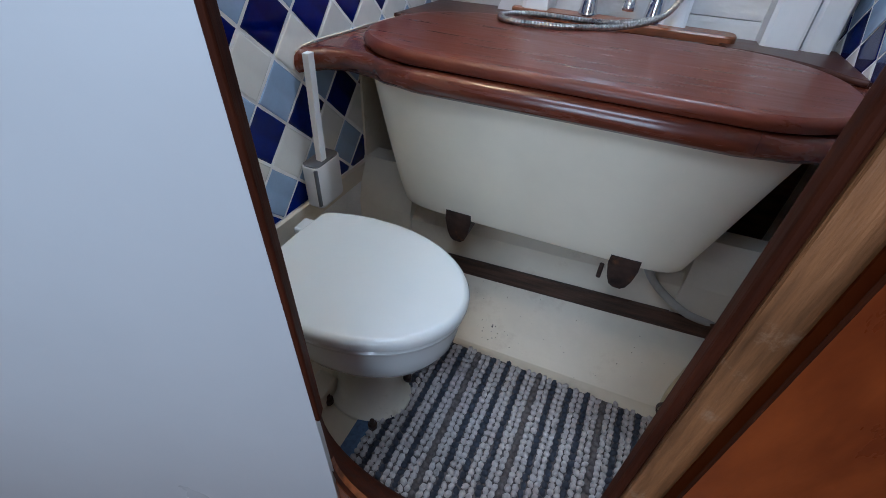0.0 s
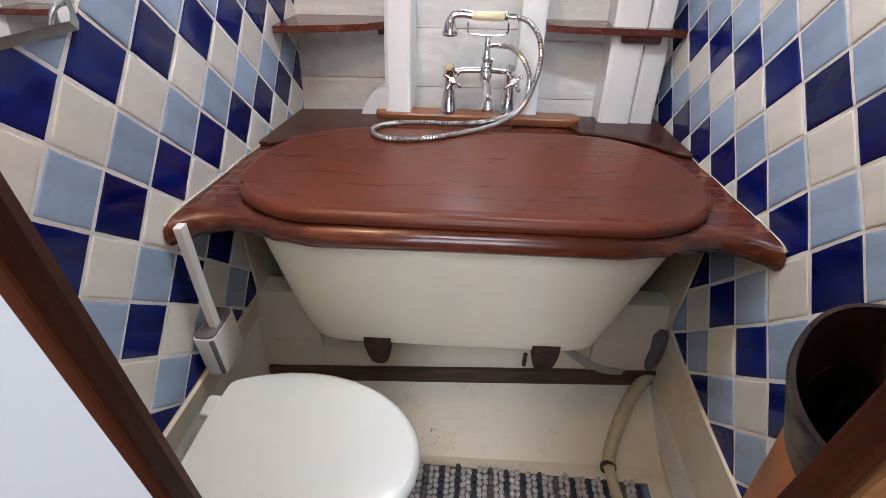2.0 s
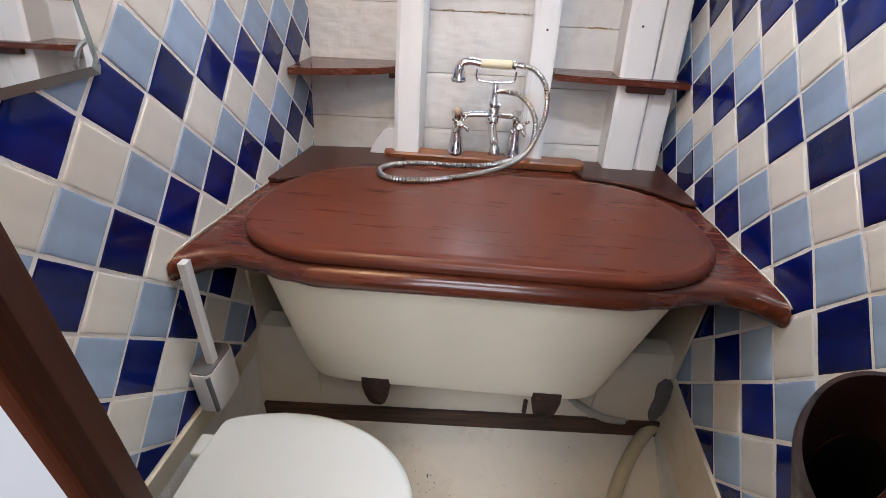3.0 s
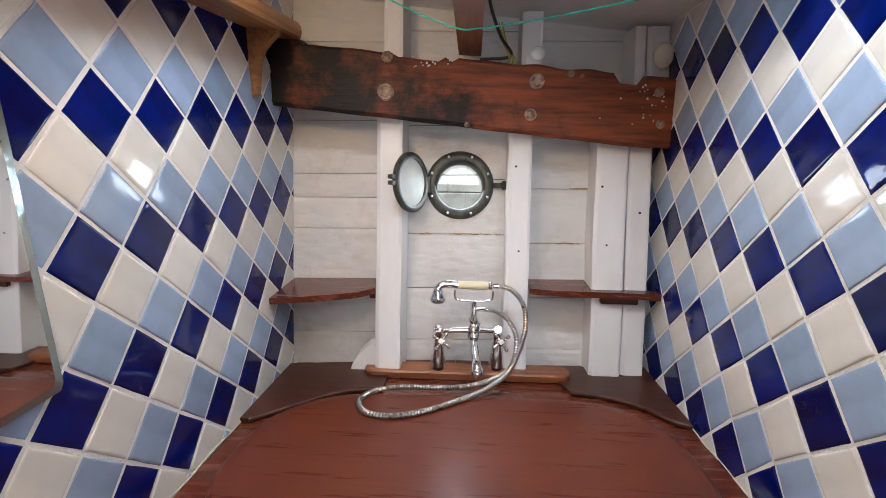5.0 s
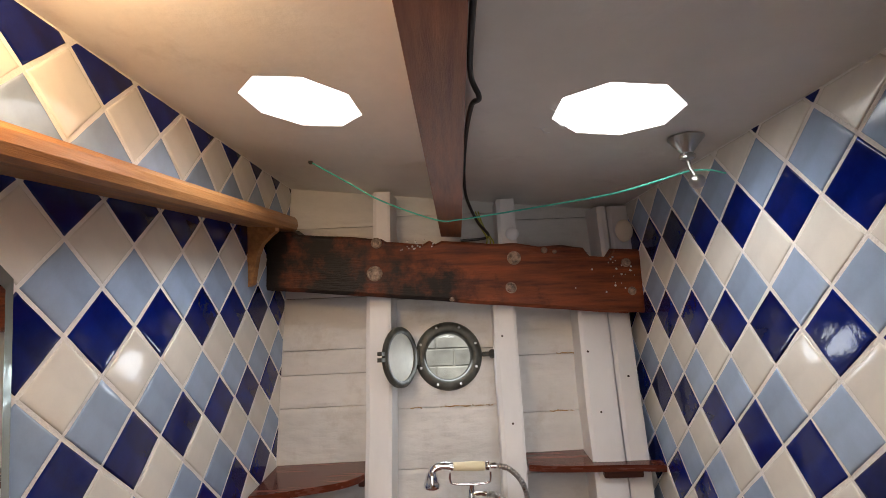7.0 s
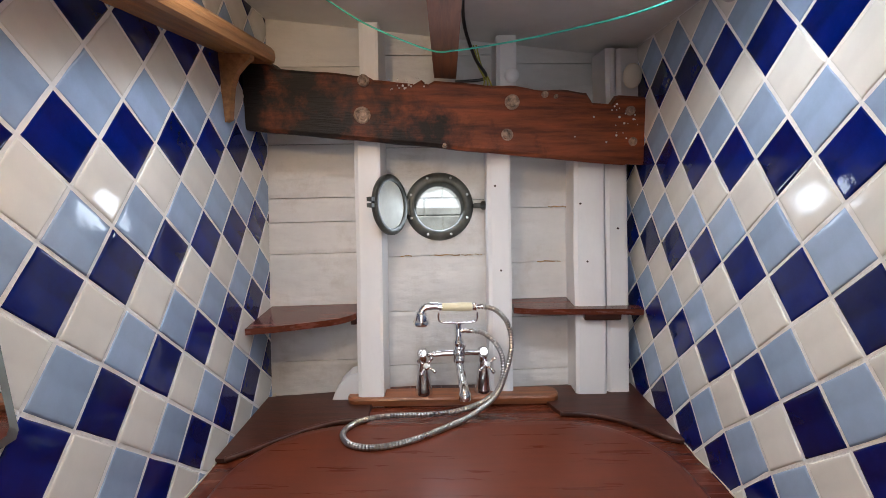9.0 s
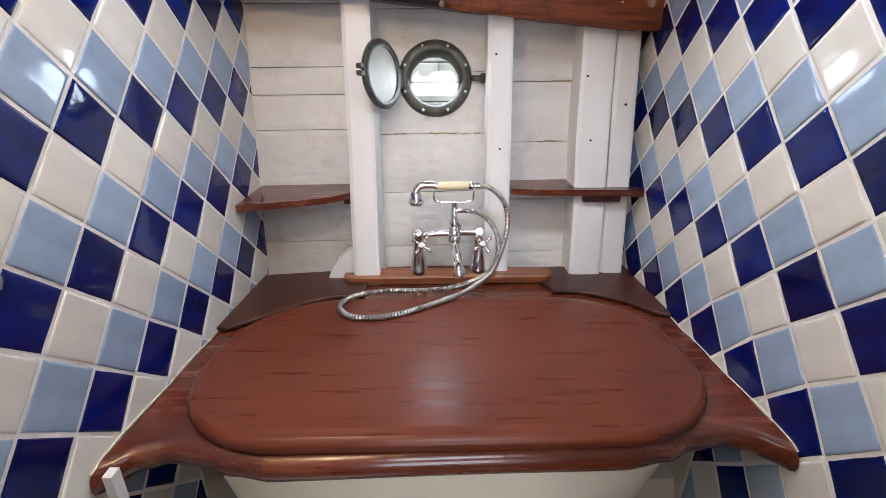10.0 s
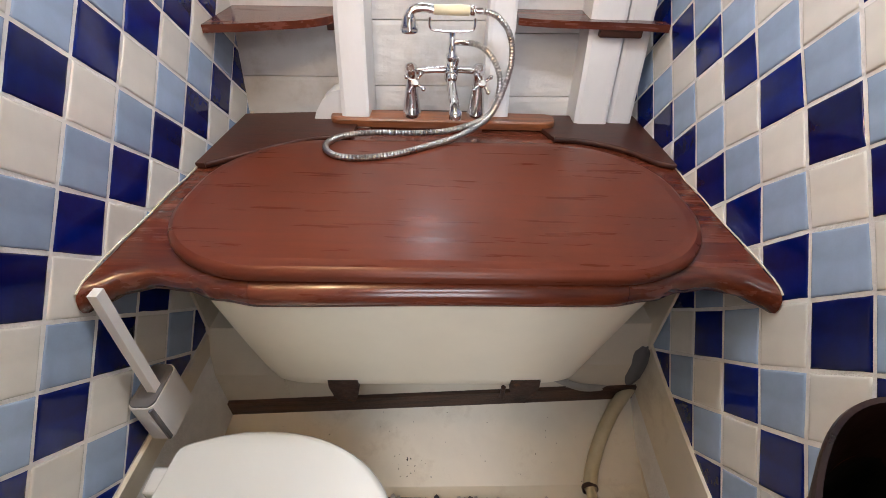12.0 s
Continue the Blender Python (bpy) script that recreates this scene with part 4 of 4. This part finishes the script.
part("bowl", loft([bowl(0.40, 0.235), bowl(0.55, 0.245), bowl(0.76, 0.266), bowl(0.89, 0.296), bowl(0.955, 0.326), bowl(0.982, 0.360), bowl(0.985, 0.401)]), M_CERAM, wc, "rounded porcelain bowl", smooth=True)
part("pedestal", loft([[Vector((-0.012 + 0.105 * s * math.cos(a), 0.010 + 0.085 * s * math.sin(a), z)) for a in [2 * math.pi * k / 32 for k in range(32)]] for s, z in ((1.12, 0.0), (1.12, 0.014), (0.92, 0.024), (0.74, 0.08), (0.72, 0.14), (0.84, 0.195), (0.95, 0.225))]), M_BASE, wc, "grimy cream plastic pedestal", smooth=True)
for x, y in ((0.055, -0.085), (-0.085, -0.075), (0.07, 0.075)):
    part("bolt", lathe([(0.012, 0.0), (0.012, 0.016), (0.008, 0.020), (0.006, 0.032), (0.001, 0.033)], 10, Matrix.Translation((x, y, 0.012))), M_RUST, wc)
part("pump_housing", box(-0.15, -0.085, -0.10, -0.02, 0.0, 0.06, 0.012, 2), M_BASE, wc, "cream plastic pump housing")
part("hinge_block", box(-0.245, -0.180, 0.088, 0.140, 0.405, 0.432, 0.008, 3), M_CERAM, wc, "white hinge block")
part("hinge_block", box(-0.245, -0.180, -0.074, -0.022, 0.405, 0.432, 0.008, 3), M_CERAM, wc, "white hinge block")
part("bracket", box(-0.215, -0.05, -0.058, 0.122, 0.285, 0.378, 0.012, 2), M_CERAM, wc)
part("inlet_hose", tube(resample(spline([(-0.19, -0.01, 0.30), (-0.235, 0.015, 0.31), (-0.262, 0.05, 0.24), (-0.25, 0.08, 0.12), (-0.21, 0.07, 0.02)], 10), 0.006), 0.017, 12, 0.07), M_PLASTW, wc, "ribbed white waste hose")

# ---- toilet brush on the wall ----
br = thing("toilet_brush", "white toilet brush in a wall holder", "toilet brush", (-0.560, -0.088, 0.432))
hold = [(x, y) for x, y in rounded(-0.022, 0.028, -0.052, 0.052, (0.012, 0.016, 0.016, 0.012), 5)]
part("holder", loft([[Vector((x * s - 0.006, y * s, z)) for x, y in hold] for s, z in ((0.93, -0.068), (1.0, -0.062), (1.0, 0.046), (0.99, 0.050))]), M_PLASTW, br)
part("holder_lid", loft([[Vector((x * s - 0.006, y * s, z)) for x, y in hold] for s, z in ((0.93, 0.050), (0.93, 0.054), (0.6, 0.056))]), M_PLASTG, br, "grey insert")
part("slot", box(0.012, 0.019, -0.0535, -0.040, -0.06, 0.046, 0.001, 1), M_PLASTG, br, "dark slot")
bm = loft([[Vector((cx + sx, cy + sy, z)) for sx, sy in ((-0.008, -0.010), (0.008, -0.010), (0.008, 0.010), (-0.008, 0.010))] for cx, cy, z in ((0.006, -0.009, 0.045), (0.003, -0.002, 0.17), (0.0, 0.008, 0.308))])
soften(bm, 0.003, 2)
part("handle", bm, M_PLASTW, br, "flat white handle")

# ---- rag mat ----
mat_ob = thing("bath_mat", "chunky woven rag mat striped cream, blue and brown-grey", "bath mat", (0.14, -0.36, FLOOR))
MX0, MX1, MY0, MY1 = -0.262, 0.535, -0.78, -0.085
part("binding", box(MX0 - 0.14 - 0.030, MX0 - 0.14 + 0.012, MY0 + 0.36, MY1 + 0.36 - 0.02, 0.001, 0.011, 0.003, 2), M_MATE, mat_ob, "blue fabric edge")
part("binding", box(MX1 - 0.14 - 0.012, MX1 - 0.14 + 0.006, MY0 + 0.36, MY1 + 0.36, 0.001, 0.011, 0.003, 2), M_MATE, mat_ob, "blue fabric edge")
part("backing", box(MX0 - 0.14, MX1 - 0.14, MY0 + 0.36, MY1 + 0.36, 0.001, 0.006), M_MATG, mat_ob)
random.seed(3)
PITCH = 0.0152
ncol = int((MX1 - MX0 - 0.02) / PITCH)
pat = "WWBWWG"
base_ico = bmesh.new()
bmesh.ops.create_icosphere(base_ico, subdivisions=1, radius=1.0)
ico_v = [v.co.copy() for v in base_ico.verts]
ico_f = [[v.index for v in f.verts] for f in base_ico.faces]
base_ico.free()
yv = {k: ([], []) for k in "WBG"}
for c in range(ncol):
    key = pat[c % 6]
    if key == "G" and c % 4 == 1:
        key = "B"
    vs, fs = yv[key]
    x = MX0 + 0.014 + c * PITCH - 0.14
    y = MY0 + 0.36
    while y < MY1 + 0.36:
        st = random.uniform(0.014, 0.020)
        r1, r2, r3 = 0.0082 * random.uniform(0.9, 1.12), st * 0.62, random.uniform(0.006, 0.0085)
        turn = Matrix.Rotation(random.uniform(-0.5, 0.5) + 0.35 * (1 if c % 2 else -1), 3, "Z")
        o = Vector((x + random.uniform(-0.0015, 0.0015), y, 0.0095))
        n0 = len(vs)
        for v in ico_v:
            vs.append(o + turn @ Vector((v.x * r1, v.y * r2, v.z * r3)))
        fs.extend([[n0 + i for i in f] for f in ico_f])
        y += st
for key, mm, nm in (("W", M_MATW, "cream_yarn"), ("B", M_MATB, "blue_yarn"), ("G", M_MATG, "brown_grey_yarn")):
    me = bpy.data.meshes.new(nm)
    me.from_pydata([tuple(v) for v in yv[key][0]], [], yv[key][1])
    for p in me.polygons:
        p.use_smooth = True
    me.materials.append(mm)
    ob = new(nm, me)
    ob.parent = mat_ob
    ob["kind"] = "stuff"

# paint chips on the bilge board
random.seed(17)
vs, fs = [], []
for k in range(60):
    x = random.gauss(-0.06, 0.03) if k < 18 else random.uniform(-0.5, 0.5)
    f = random.uniform(0.15, 0.4) if k < 18 else random.uniform(0.05, 0.95)
    y = (-0.062 + 0.035 * x) * (1 - f) + (strip_y(x) + 0.01) * f
    z = FLOOR - 0.004 + 0.112 * f ** 1.15 + 0.012 * f * x + 0.0012
    r = random.uniform(0.0008, 0.0024) * (1.0 if k < 18 else 0.7)
    n0 = len(vs)
    for a in range(5):
        vs.append((x + r * random.uniform(0.5, 1.4) * math.cos(a * 1.257), y + r * random.uniform(0.5, 1.2) * math.sin(a * 1.257), z + 0.6 * r * math.sin(a * 1.257)))
    fs.append([n0 + a for a in range(5)])
me = bpy.data.meshes.new("paint_chips")
me.from_pydata(vs, [], fs)
me.materials.append(M_RUST)
tagged(new("paint_chips", me), "small dark chips in the cream paint", "paint chips", kind="stuff")

# ---- floor hose ----
hs = thing("floor_hose", "yellowed plastic hose coming out of the bilge", "hose", (0.5, 0.0, FLOOR))
p = spline([(0.592, 0.195, 0.098), (0.560, 0.165, 0.090), (0.518, 0.118, 0.062), (0.478, 0.055, 0.022), (0.448, -0.010, -0.008), (0.434, -0.060, -0.022)], 10)
part("pipe", tube([q - Vector((0.5, 0, FLOOR)) for q in p], 0.0195, 14), M_HOSE, hs, smooth=True)
p = spline([(0.435, -0.050, -0.021), (0.437, -0.10, -0.020), (0.444, -0.16, -0.020), (0.466, -0.23, -0.019), (0.500, -0.31, -0.018), (0.52, -0.42, -0.018)], 10)
part("pipe", tube([q - Vector((0.5, 0, FLOOR)) for q in p], 0.0145, 14), M_HOSE, hs, "narrower clear end", smooth=True)
part("hose_clip", lathe([(0.0195, -0.006), (0.0220, -0.006), (0.0220, 0.006), (0.0195, 0.006)], 18, caps=(False, False), m=Matrix.Translation((-0.066, -0.058, -0.021 - FLOOR)) @ Matrix.Rotation(radians(80), 4, "X")), M_RUST, hs, "rusty hose clip")
hs2 = thing("drain_hose", "thin grey drain hose from under the bath", "hose", (0.4, 0.15, 0.2))
p = spline([(0.265, 0.10, 0.345), (0.285, 0.125, 0.27), (0.34, 0.142, 0.20), (0.43, 0.16, 0.135), (0.53, 0.19, 0.105), (0.578, 0.21, 0.10)], 10)
part("pipe", tube([q - Vector((0.4, 0.15, 0.2)) for q in p], 0.011, 12), M_HOSEG, hs2, smooth=True)
bm = bmesh.new()
bmesh.ops.create_uvsphere(bm, u_segments=20, v_segments=14, radius=1)
for v in bm.verts:
    q = 1 + 0.14 * noise.noise(v.co * 2.2)
    v.co = Vector((0.572 + 0.026 * v.co.x * q, 0.190 + 0.022 * v.co.y * q, 0.205 + 0.085 * (abs(v.co.z) ** 0.6) * (1 if v.co.z > 0 else -1) * q))
tagged(part("bilge_knee", bm, M_PLASTG, smooth=True), "dark grey sealant lump in the corner", "sealant lump")

# ---- tan bin with dark rim ----
bn = thing("bin", "tan leather bin with a dark brown rim against the tiles", "waste bin", (0.479, -0.452, FLOOR))


def bring(s, z, lean=0.0):
    out = []
    for k in range(64):
        u, v = sell(0, 0, 0.160 * s, 0.118 * s, 2.3, k)
        x, y = 0.669 * u - 0.743 * v, 0.743 * u + 0.669 * v
        out.append(Vector((min(x, 0.060 - 0.09 * (1 - s)) + lean, y, z)))
    return out


BT = 0.843 - FLOOR
part("body", loft([bring(0.56, 0.0, 0.07), bring(0.58, 0.01, 0.07), bring(0.70, 0.35, 0.050), bring(0.80, 0.70, 0.026), bring(0.845, BT - 0.085, 0.018)], caps=(True, False)), M_BIN, bn, smooth=True)
part("rim", loft([bring(0.85, BT - 0.098, 0.018), bring(0.875, BT - 0.095, 0.017), bring(0.945, BT - 0.05, 0.008), bring(1.02, BT - 0.006), bring(1.01, BT), bring(0.965, BT), bring(0.95, BT - 0.008), bring(0.83, BT - 0.092, 0.016)], caps=(False, False)), M_BINRIM, bn, "scuffed dark brown rim band", smooth=True)
part("lining", loft([bring(0.832, BT - 0.089, 0.016), bring(0.80, BT - 0.11, 0.019), bring(0.77, 0.70, 0.026), bring(0.66, 0.35, 0.050), bring(0.52, 0.03, 0.07), bring(0.02, 0.028, 0.07)], caps=(False, True)), M_BININ, bn, "black inside", smooth=True)

# ---- cord, hook ----
hk = thing("ceiling_hook", "steel cup hook on the deckhead holding the cord", "hook", (0.499, 0.28, deck(0.499, 0.28)))
part("cup", lathe([(0.036, 0.0), (0.036, -0.003), (0.022, -0.020), (0.012, -0.034), (0.016, -0.038), (0.016, -0.046), (0.009, -0.050)], 28), M_STEEL, hk, smooth=True)
part("stem", tube(spline([(0, 0, -0.045), (0.002, -0.004, -0.065), (0.006, -0.012, -0.085)], 5), 0.004, 8), M_STEEL, hk, smooth=True)
bm = bmesh.new()
bmesh.ops.create_uvsphere(bm, u_segments=18, v_segments=12, radius=0.0155, matrix=Matrix.Translation((0.008, -0.016, -0.098)))
part("knob", bm, M_STEEL, hk, smooth=True)
cz = deck(0.499, 0.28)
cord = thing("cord", "thin green cord strung across under the deckhead", "cord", (0, 0.4, 1.8))
p = spline([(-0.405, 0.60, deck(-0.405, 0.60) - 0.002), (-0.30, 0.60, 1.838), (-0.20, 0.60, 1.778), (-0.05, 0.60, 1.718), (0.02, 0.595, 1.715), (0.15, 0.575, 1.727), (0.27, 0.50, 1.732), (0.39, 0.39, 1.735), (0.503, 0.275, cz - 0.072)], 8)
part("string", tube([q - Vector((0, 0.4, 1.8)) for q in p], 0.0024, 8), M_ROPE, cord, smooth=True)
p = spline([(0.503, 0.275, cz - 0.072), (0.53, 0.255, cz - 0.078), (0.555, 0.245, cz - 0.088)], 6)
part("loose_end", tube([q - Vector((0, 0.4, 1.8)) for q in p], 0.0018, 6), M_ROPE, cord, smooth=True)
bm = lathe([(0.006, 0.002), (0.008, -0.003), (0.004, -0.008)], 12, Matrix.Translation((-0.405, 0.20, deck(-0.405, 0.6) - 1.8)))
part("knot", bm, M_BRONZE, cord, "dark knot on a pin")
for xx, zz, rr in ((0.190, 1.688, 0.026), (0.560, 1.684, 0.034)):
    bm = bmesh.new()
    bmesh.ops.create_uvsphere(bm, u_segments=20, v_segments=12, radius=1)
    for v in bm.verts:
        v.co = Vector((xx + rr * v.co.x * 0.85, hull(xx, zz) - 0.160 + 0.012 * v.co.y, zz + rr * v.co.z * (1.1 if xx > 0.3 else 0.8)))
    tagged(part("plastic_cap", bm, M_PLASTW if xx < 0.3 else M_PANEL, smooth=True), "round pale cap above the timber clamp", "cap")

# cobwebs by the deck light
web = thing("cobweb", "dusty cobweb strands hanging beside the deck light", "cobweb", (0.2, 0.2, deck(0.2, 0.2)))
random.seed(8)
for k in range(9):
    x0, y0 = random.uniform(-0.03, 0.07), random.uniform(-0.03, 0.07)
    q0 = Vector((x0, y0, deck(0.2 + x0, 0.2 + y0) - deck(0.2, 0.2) - 0.001))
    q1 = q0 + Vector((random.uniform(0.01, 0.05), random.uniform(-0.02, 0.02), random.uniform(-0.012, -0.004)))
    part("strand", tube([q0, 0.5 * (q0 + q1) + Vector((0, 0, -0.004)), q1], 0.0007, 5), M_PLASTW, web)

# ---- doorway ----
tagged(part("wall_entry", box(-2.16, 0.0, -0.002, 0.012, FLOOR - 0.10, 2.06, 0.0008, 2, Matrix.Translation((-0.158, -0.661, 0)) @ Matrix.Rotation(radians(25), 4, "Z")), M_DOORW), "gloss white painted entrance bulkhead", "wall", kind="structure")
bm = box(0.0005, 0.008, -0.006, 0.016, 0.46, 2.06, 0.003, 3, Matrix.Translation((-0.158, -0.661, 0)) @ Matrix.Rotation(radians(25), 4, "Z"))
tagged(part("trim_entry_edge", bm, M_JAMB), "dark mahogany bead along the edge of the bulkhead", "trim", kind="structure")


def opening(x0, x1, z0, y, r):
    pts = [(x0, 1.98)] + [(x0 + r - r * math.cos(radians(90 * k / 10)), z0 + r - r * math.sin(radians(90 * k / 10))) for k in range(11)]
    pts += [(x1 - r * 0.5 + r * 0.5 * math.sin(radians(90 * k / 10)), z0 + r * 0.5 - r * 0.5 * math.cos(radians(90 * k / 10))) for k in range(11)] + [(x1, 1.98)]
    return [Vector((x, y, z)) for x, z in pts]


jam = thing("door_frame", "rounded mahogany door frame round the entrance", "door frame", kind="structure")
bm = loft([opening(-0.160, 0.262, 0.14, -0.657, 0.14), opening(-0.166, 0.264, 0.138, -0.648, 0.14), opening(-0.222, 0.292, 0.065, -0.598, 0.17), opening(-0.268, 0.330, 0.0, -0.556, 0.20), opening(-0.275, 0.336, -0.01, -0.548, 0.20), opening(-0.32, 0.38, -0.045, -0.548, 0.22)], caps=(False, False), closed=False)
part("jamb", bm, M_JAMB, jam, smooth=True)
# sill board below the opening
o = opening(-0.172, 0.262, 0.14, -0.655, 0.14)
bm = prism([(p_.x, p_.z) for p_ in o[1:-1]] + [(0.262, FLOOR - 0.12), (-0.176, FLOOR - 0.12)], 0.0, 0.02, lambda a, b, h: (a, -0.655 + h, b))
part("sill", bm, M_TEAK, jam, "worn teak sill board")
part("side_cover", box(-0.66, -0.30, -0.600, -0.585, FLOOR - 0.03, 1.99), M_PANEL, jam)
part("side_cover", box(0.33, 0.66, -0.600, -0.585, FLOOR - 0.03, 1.99), M_PANEL, jam)
dr = thing("door_1", "varnished plywood door with worn stile, standing open", "door", (0.234, -0.66, FLOOR - 0.10), kind="structure")
bm = box(0.006, 0.038, 0.040, 0.062, 0.0, 2.08, 0.004, 2)
part("stile", bm, M_STILE, dr, "worn pale wooden stile")
part("edge_bead", box(-0.005, 0.006, 0.044, 0.068, 0.0, 2.08, 0.005, 3), M_JAMB, dr, "dark mahogany bead")
part("panel", box(0.039, 0.75, 0.046, 0.060, 0.0, 2.08, 0.002, 1), M_ORANGE, dr, "glossy orange varnished plywood panel")
# cabin behind the camera: an added unseen box, dark wood limiting bounced light
for nm, b in (("wall_cabin_1", (-2.15, 1.35, -2.55, -2.5, -0.20, 2.1)), ("wall_cabin_2", (-2.15, -2.1, -2.5, -0.64, -0.20, 2.1)), ("wall_cabin_3", (1.3, 1.35, -2.5, -0.64, -0.20, 2.1)), ("wall_cabin_4", (0.99, 1.35, -0.66, -0.60, -0.20, 2.1)), ("wall_cabin_5", (-0.25, 1.0, -0.66, -0.61, 1.94, 2.1))):
    tagged(part(nm, box(*b), M_CABIN), "added out-of-view cabin bulkhead in plain varnished wood", "wall", kind="structure")
tagged(part("floor_cabin", box(-2.15, 1.35, -2.5, -0.62, FLOOR - 0.15, FLOOR - 0.10), M_SOLE), "added out-of-view teak cabin sole outside the door", "floor", kind="structure")
tagged(part("ceiling_cabin", box(-2.15, 1.35, -2.5, -0.64, 2.06, 2.1), M_CABIN), "added out-of-view cabin deckhead", "ceiling", kind="structure")

# ---- tiles, one by one ----
def tile_mesh(poly, name, seed):
    """A pillowed, hand-made glazed tile from its outline (u, v), flat on x = 0, facing +x."""
    edge = []
    for k, (p_, q_) in enumerate(zip(poly, poly[1:] + poly[:1])):
        d = math.hypot(q_[0] - p_[0], q_[1] - p_[1])
        edge.append(p_)
        if d > 0.03:
            nx, ny = (q_[1] - p_[1]) / d, (p_[0] - q_[0]) / d
            for f in (0.12, 0.5, 0.88):
                b = 0.0011 * noise.noise((seed * 3.7, k * 5.1, f * 2.0)) - (0.0004 if f != 0.5 else 0.0)
                edge.append((p_[0] + (q_[0] - p_[0]) * f + nx * b, p_[1] + (q_[1] - p_[1]) * f + ny * b))
    cx, cy = sum(p_[0] for p_ in edge) / len(edge), sum(p_[1] for p_ in edge) / len(edge)
    rings = [[Vector((h, cx + (u - cx) * s, cy + (v - cy) * s)) for u, v in edge] for h, s in ((-0.004, 1.0), (0.0015, 1.0), (0.0034, 0.972), (0.0041, 0.94), (0.0043, 0.90), (0.0044, 0.82))]
    bm = loft(rings, caps=(False, True))
    bmesh.ops.recalc_face_normals(bm, faces=bm.faces)
    me = bpy.data.meshes.new(name)
    for f in bm.faces:
        f.smooth = True
    bm.to_mesh(me)
    bm.free()
    return me


def low_rows(i, y, z):
    """The lower courses of the one wall were laid with wider joints and sit a little lower."""
    w = min(1.0, max(0.0, (0.84 - z) / 0.2))
    return y - 0.008 * w, z - 0.030 * w - 0.10 * max(0.0, 0.63 - z) + 0.002 * i * w


def high_rows(i, y, z):
    return y, z + 0.012 * min(1.0, max(0.0, (z - 1.75) / 0.1))


def tiling(wall, side, y0, z0, py, pz, skew, planes, irange, jrange, lay):
    """Diamonds on a slightly uneven hand-laid lattice whose corners are shared between neighbours."""
    random.seed(21 if side < 0 else 22)
    gap = 0.0036
    mats = {0: M_BLUE, 1: M_LIGHT, 2: M_CREAM}

    def corner(i, j):
        y, z = y0 + py * i, z0 + pz * j + skew * i
        y, z = lay(i, y, z)
        return y + 0.0024 * noise.noise((i * 1.7, j * 2.3, 4.0 * side)), z + 0.0024 * noise.noise((i * 2.1, j * 1.9, 9.0 + side))

    for i in range(*irange):
        for j in range(*jrange):
            if (i + j) % 2 == 0:
                continue
            ring = [corner(i - 1, j), corner(i, j - 1), corner(i + 1, j), corner(i, j + 1)]
            cy, cz_ = sum(p_[0] for p_ in ring) / 4, sum(p_[1] for p_ in ring) / 4
            shrink = 1 - gap / 0.0735
            poly = [(cy + (u - cy) * shrink, cz_ + (v - cz_) * shrink) for u, v in ring]
            cut = clip(poly, planes)
            if len(cut) < 3 or area(cut) < 0.00012:
                continue
            me = tile_mesh([(u - cy, v - cz_) for u, v in cut], "tile", 17 * i + j)
            me.materials.append(mats[j % 3])
            ob = new("tile", me)
            ob.parent = wall
            rot = Euler((random.uniform(-0.006, 0.006), random.uniform(-0.016, 0.016), random.uniform(-0.016, 0.016)))
            ob.matrix_local = Matrix.Translation((side * (XW + 0.002), cy, cz_)) @ (Matrix.Diagonal((-1, 1, 1, 1)) if side > 0 else Matrix()) @ rot.to_matrix().to_4x4()


def limits(side, low):
    x = side * XW
    return [(-1, 0, 0.60), (1, -0.19, hull(x, 0) - 0.003), (0.055, 1, deck(x, 0) - 0.003), low]


tiling(wall_left, -1, 0.0, 1.485, H, H, 0.0, limits(-1, (-0.04, -1, -0.366)), (-9, 14), (-16, 8), high_rows)
tiling(wall_right, 1, 0.134, 1.437, 0.0714, 0.0736, -0.002, limits(1, (0.05, -1, -0.281)), (-11, 12), (-18, 8), low_rows)
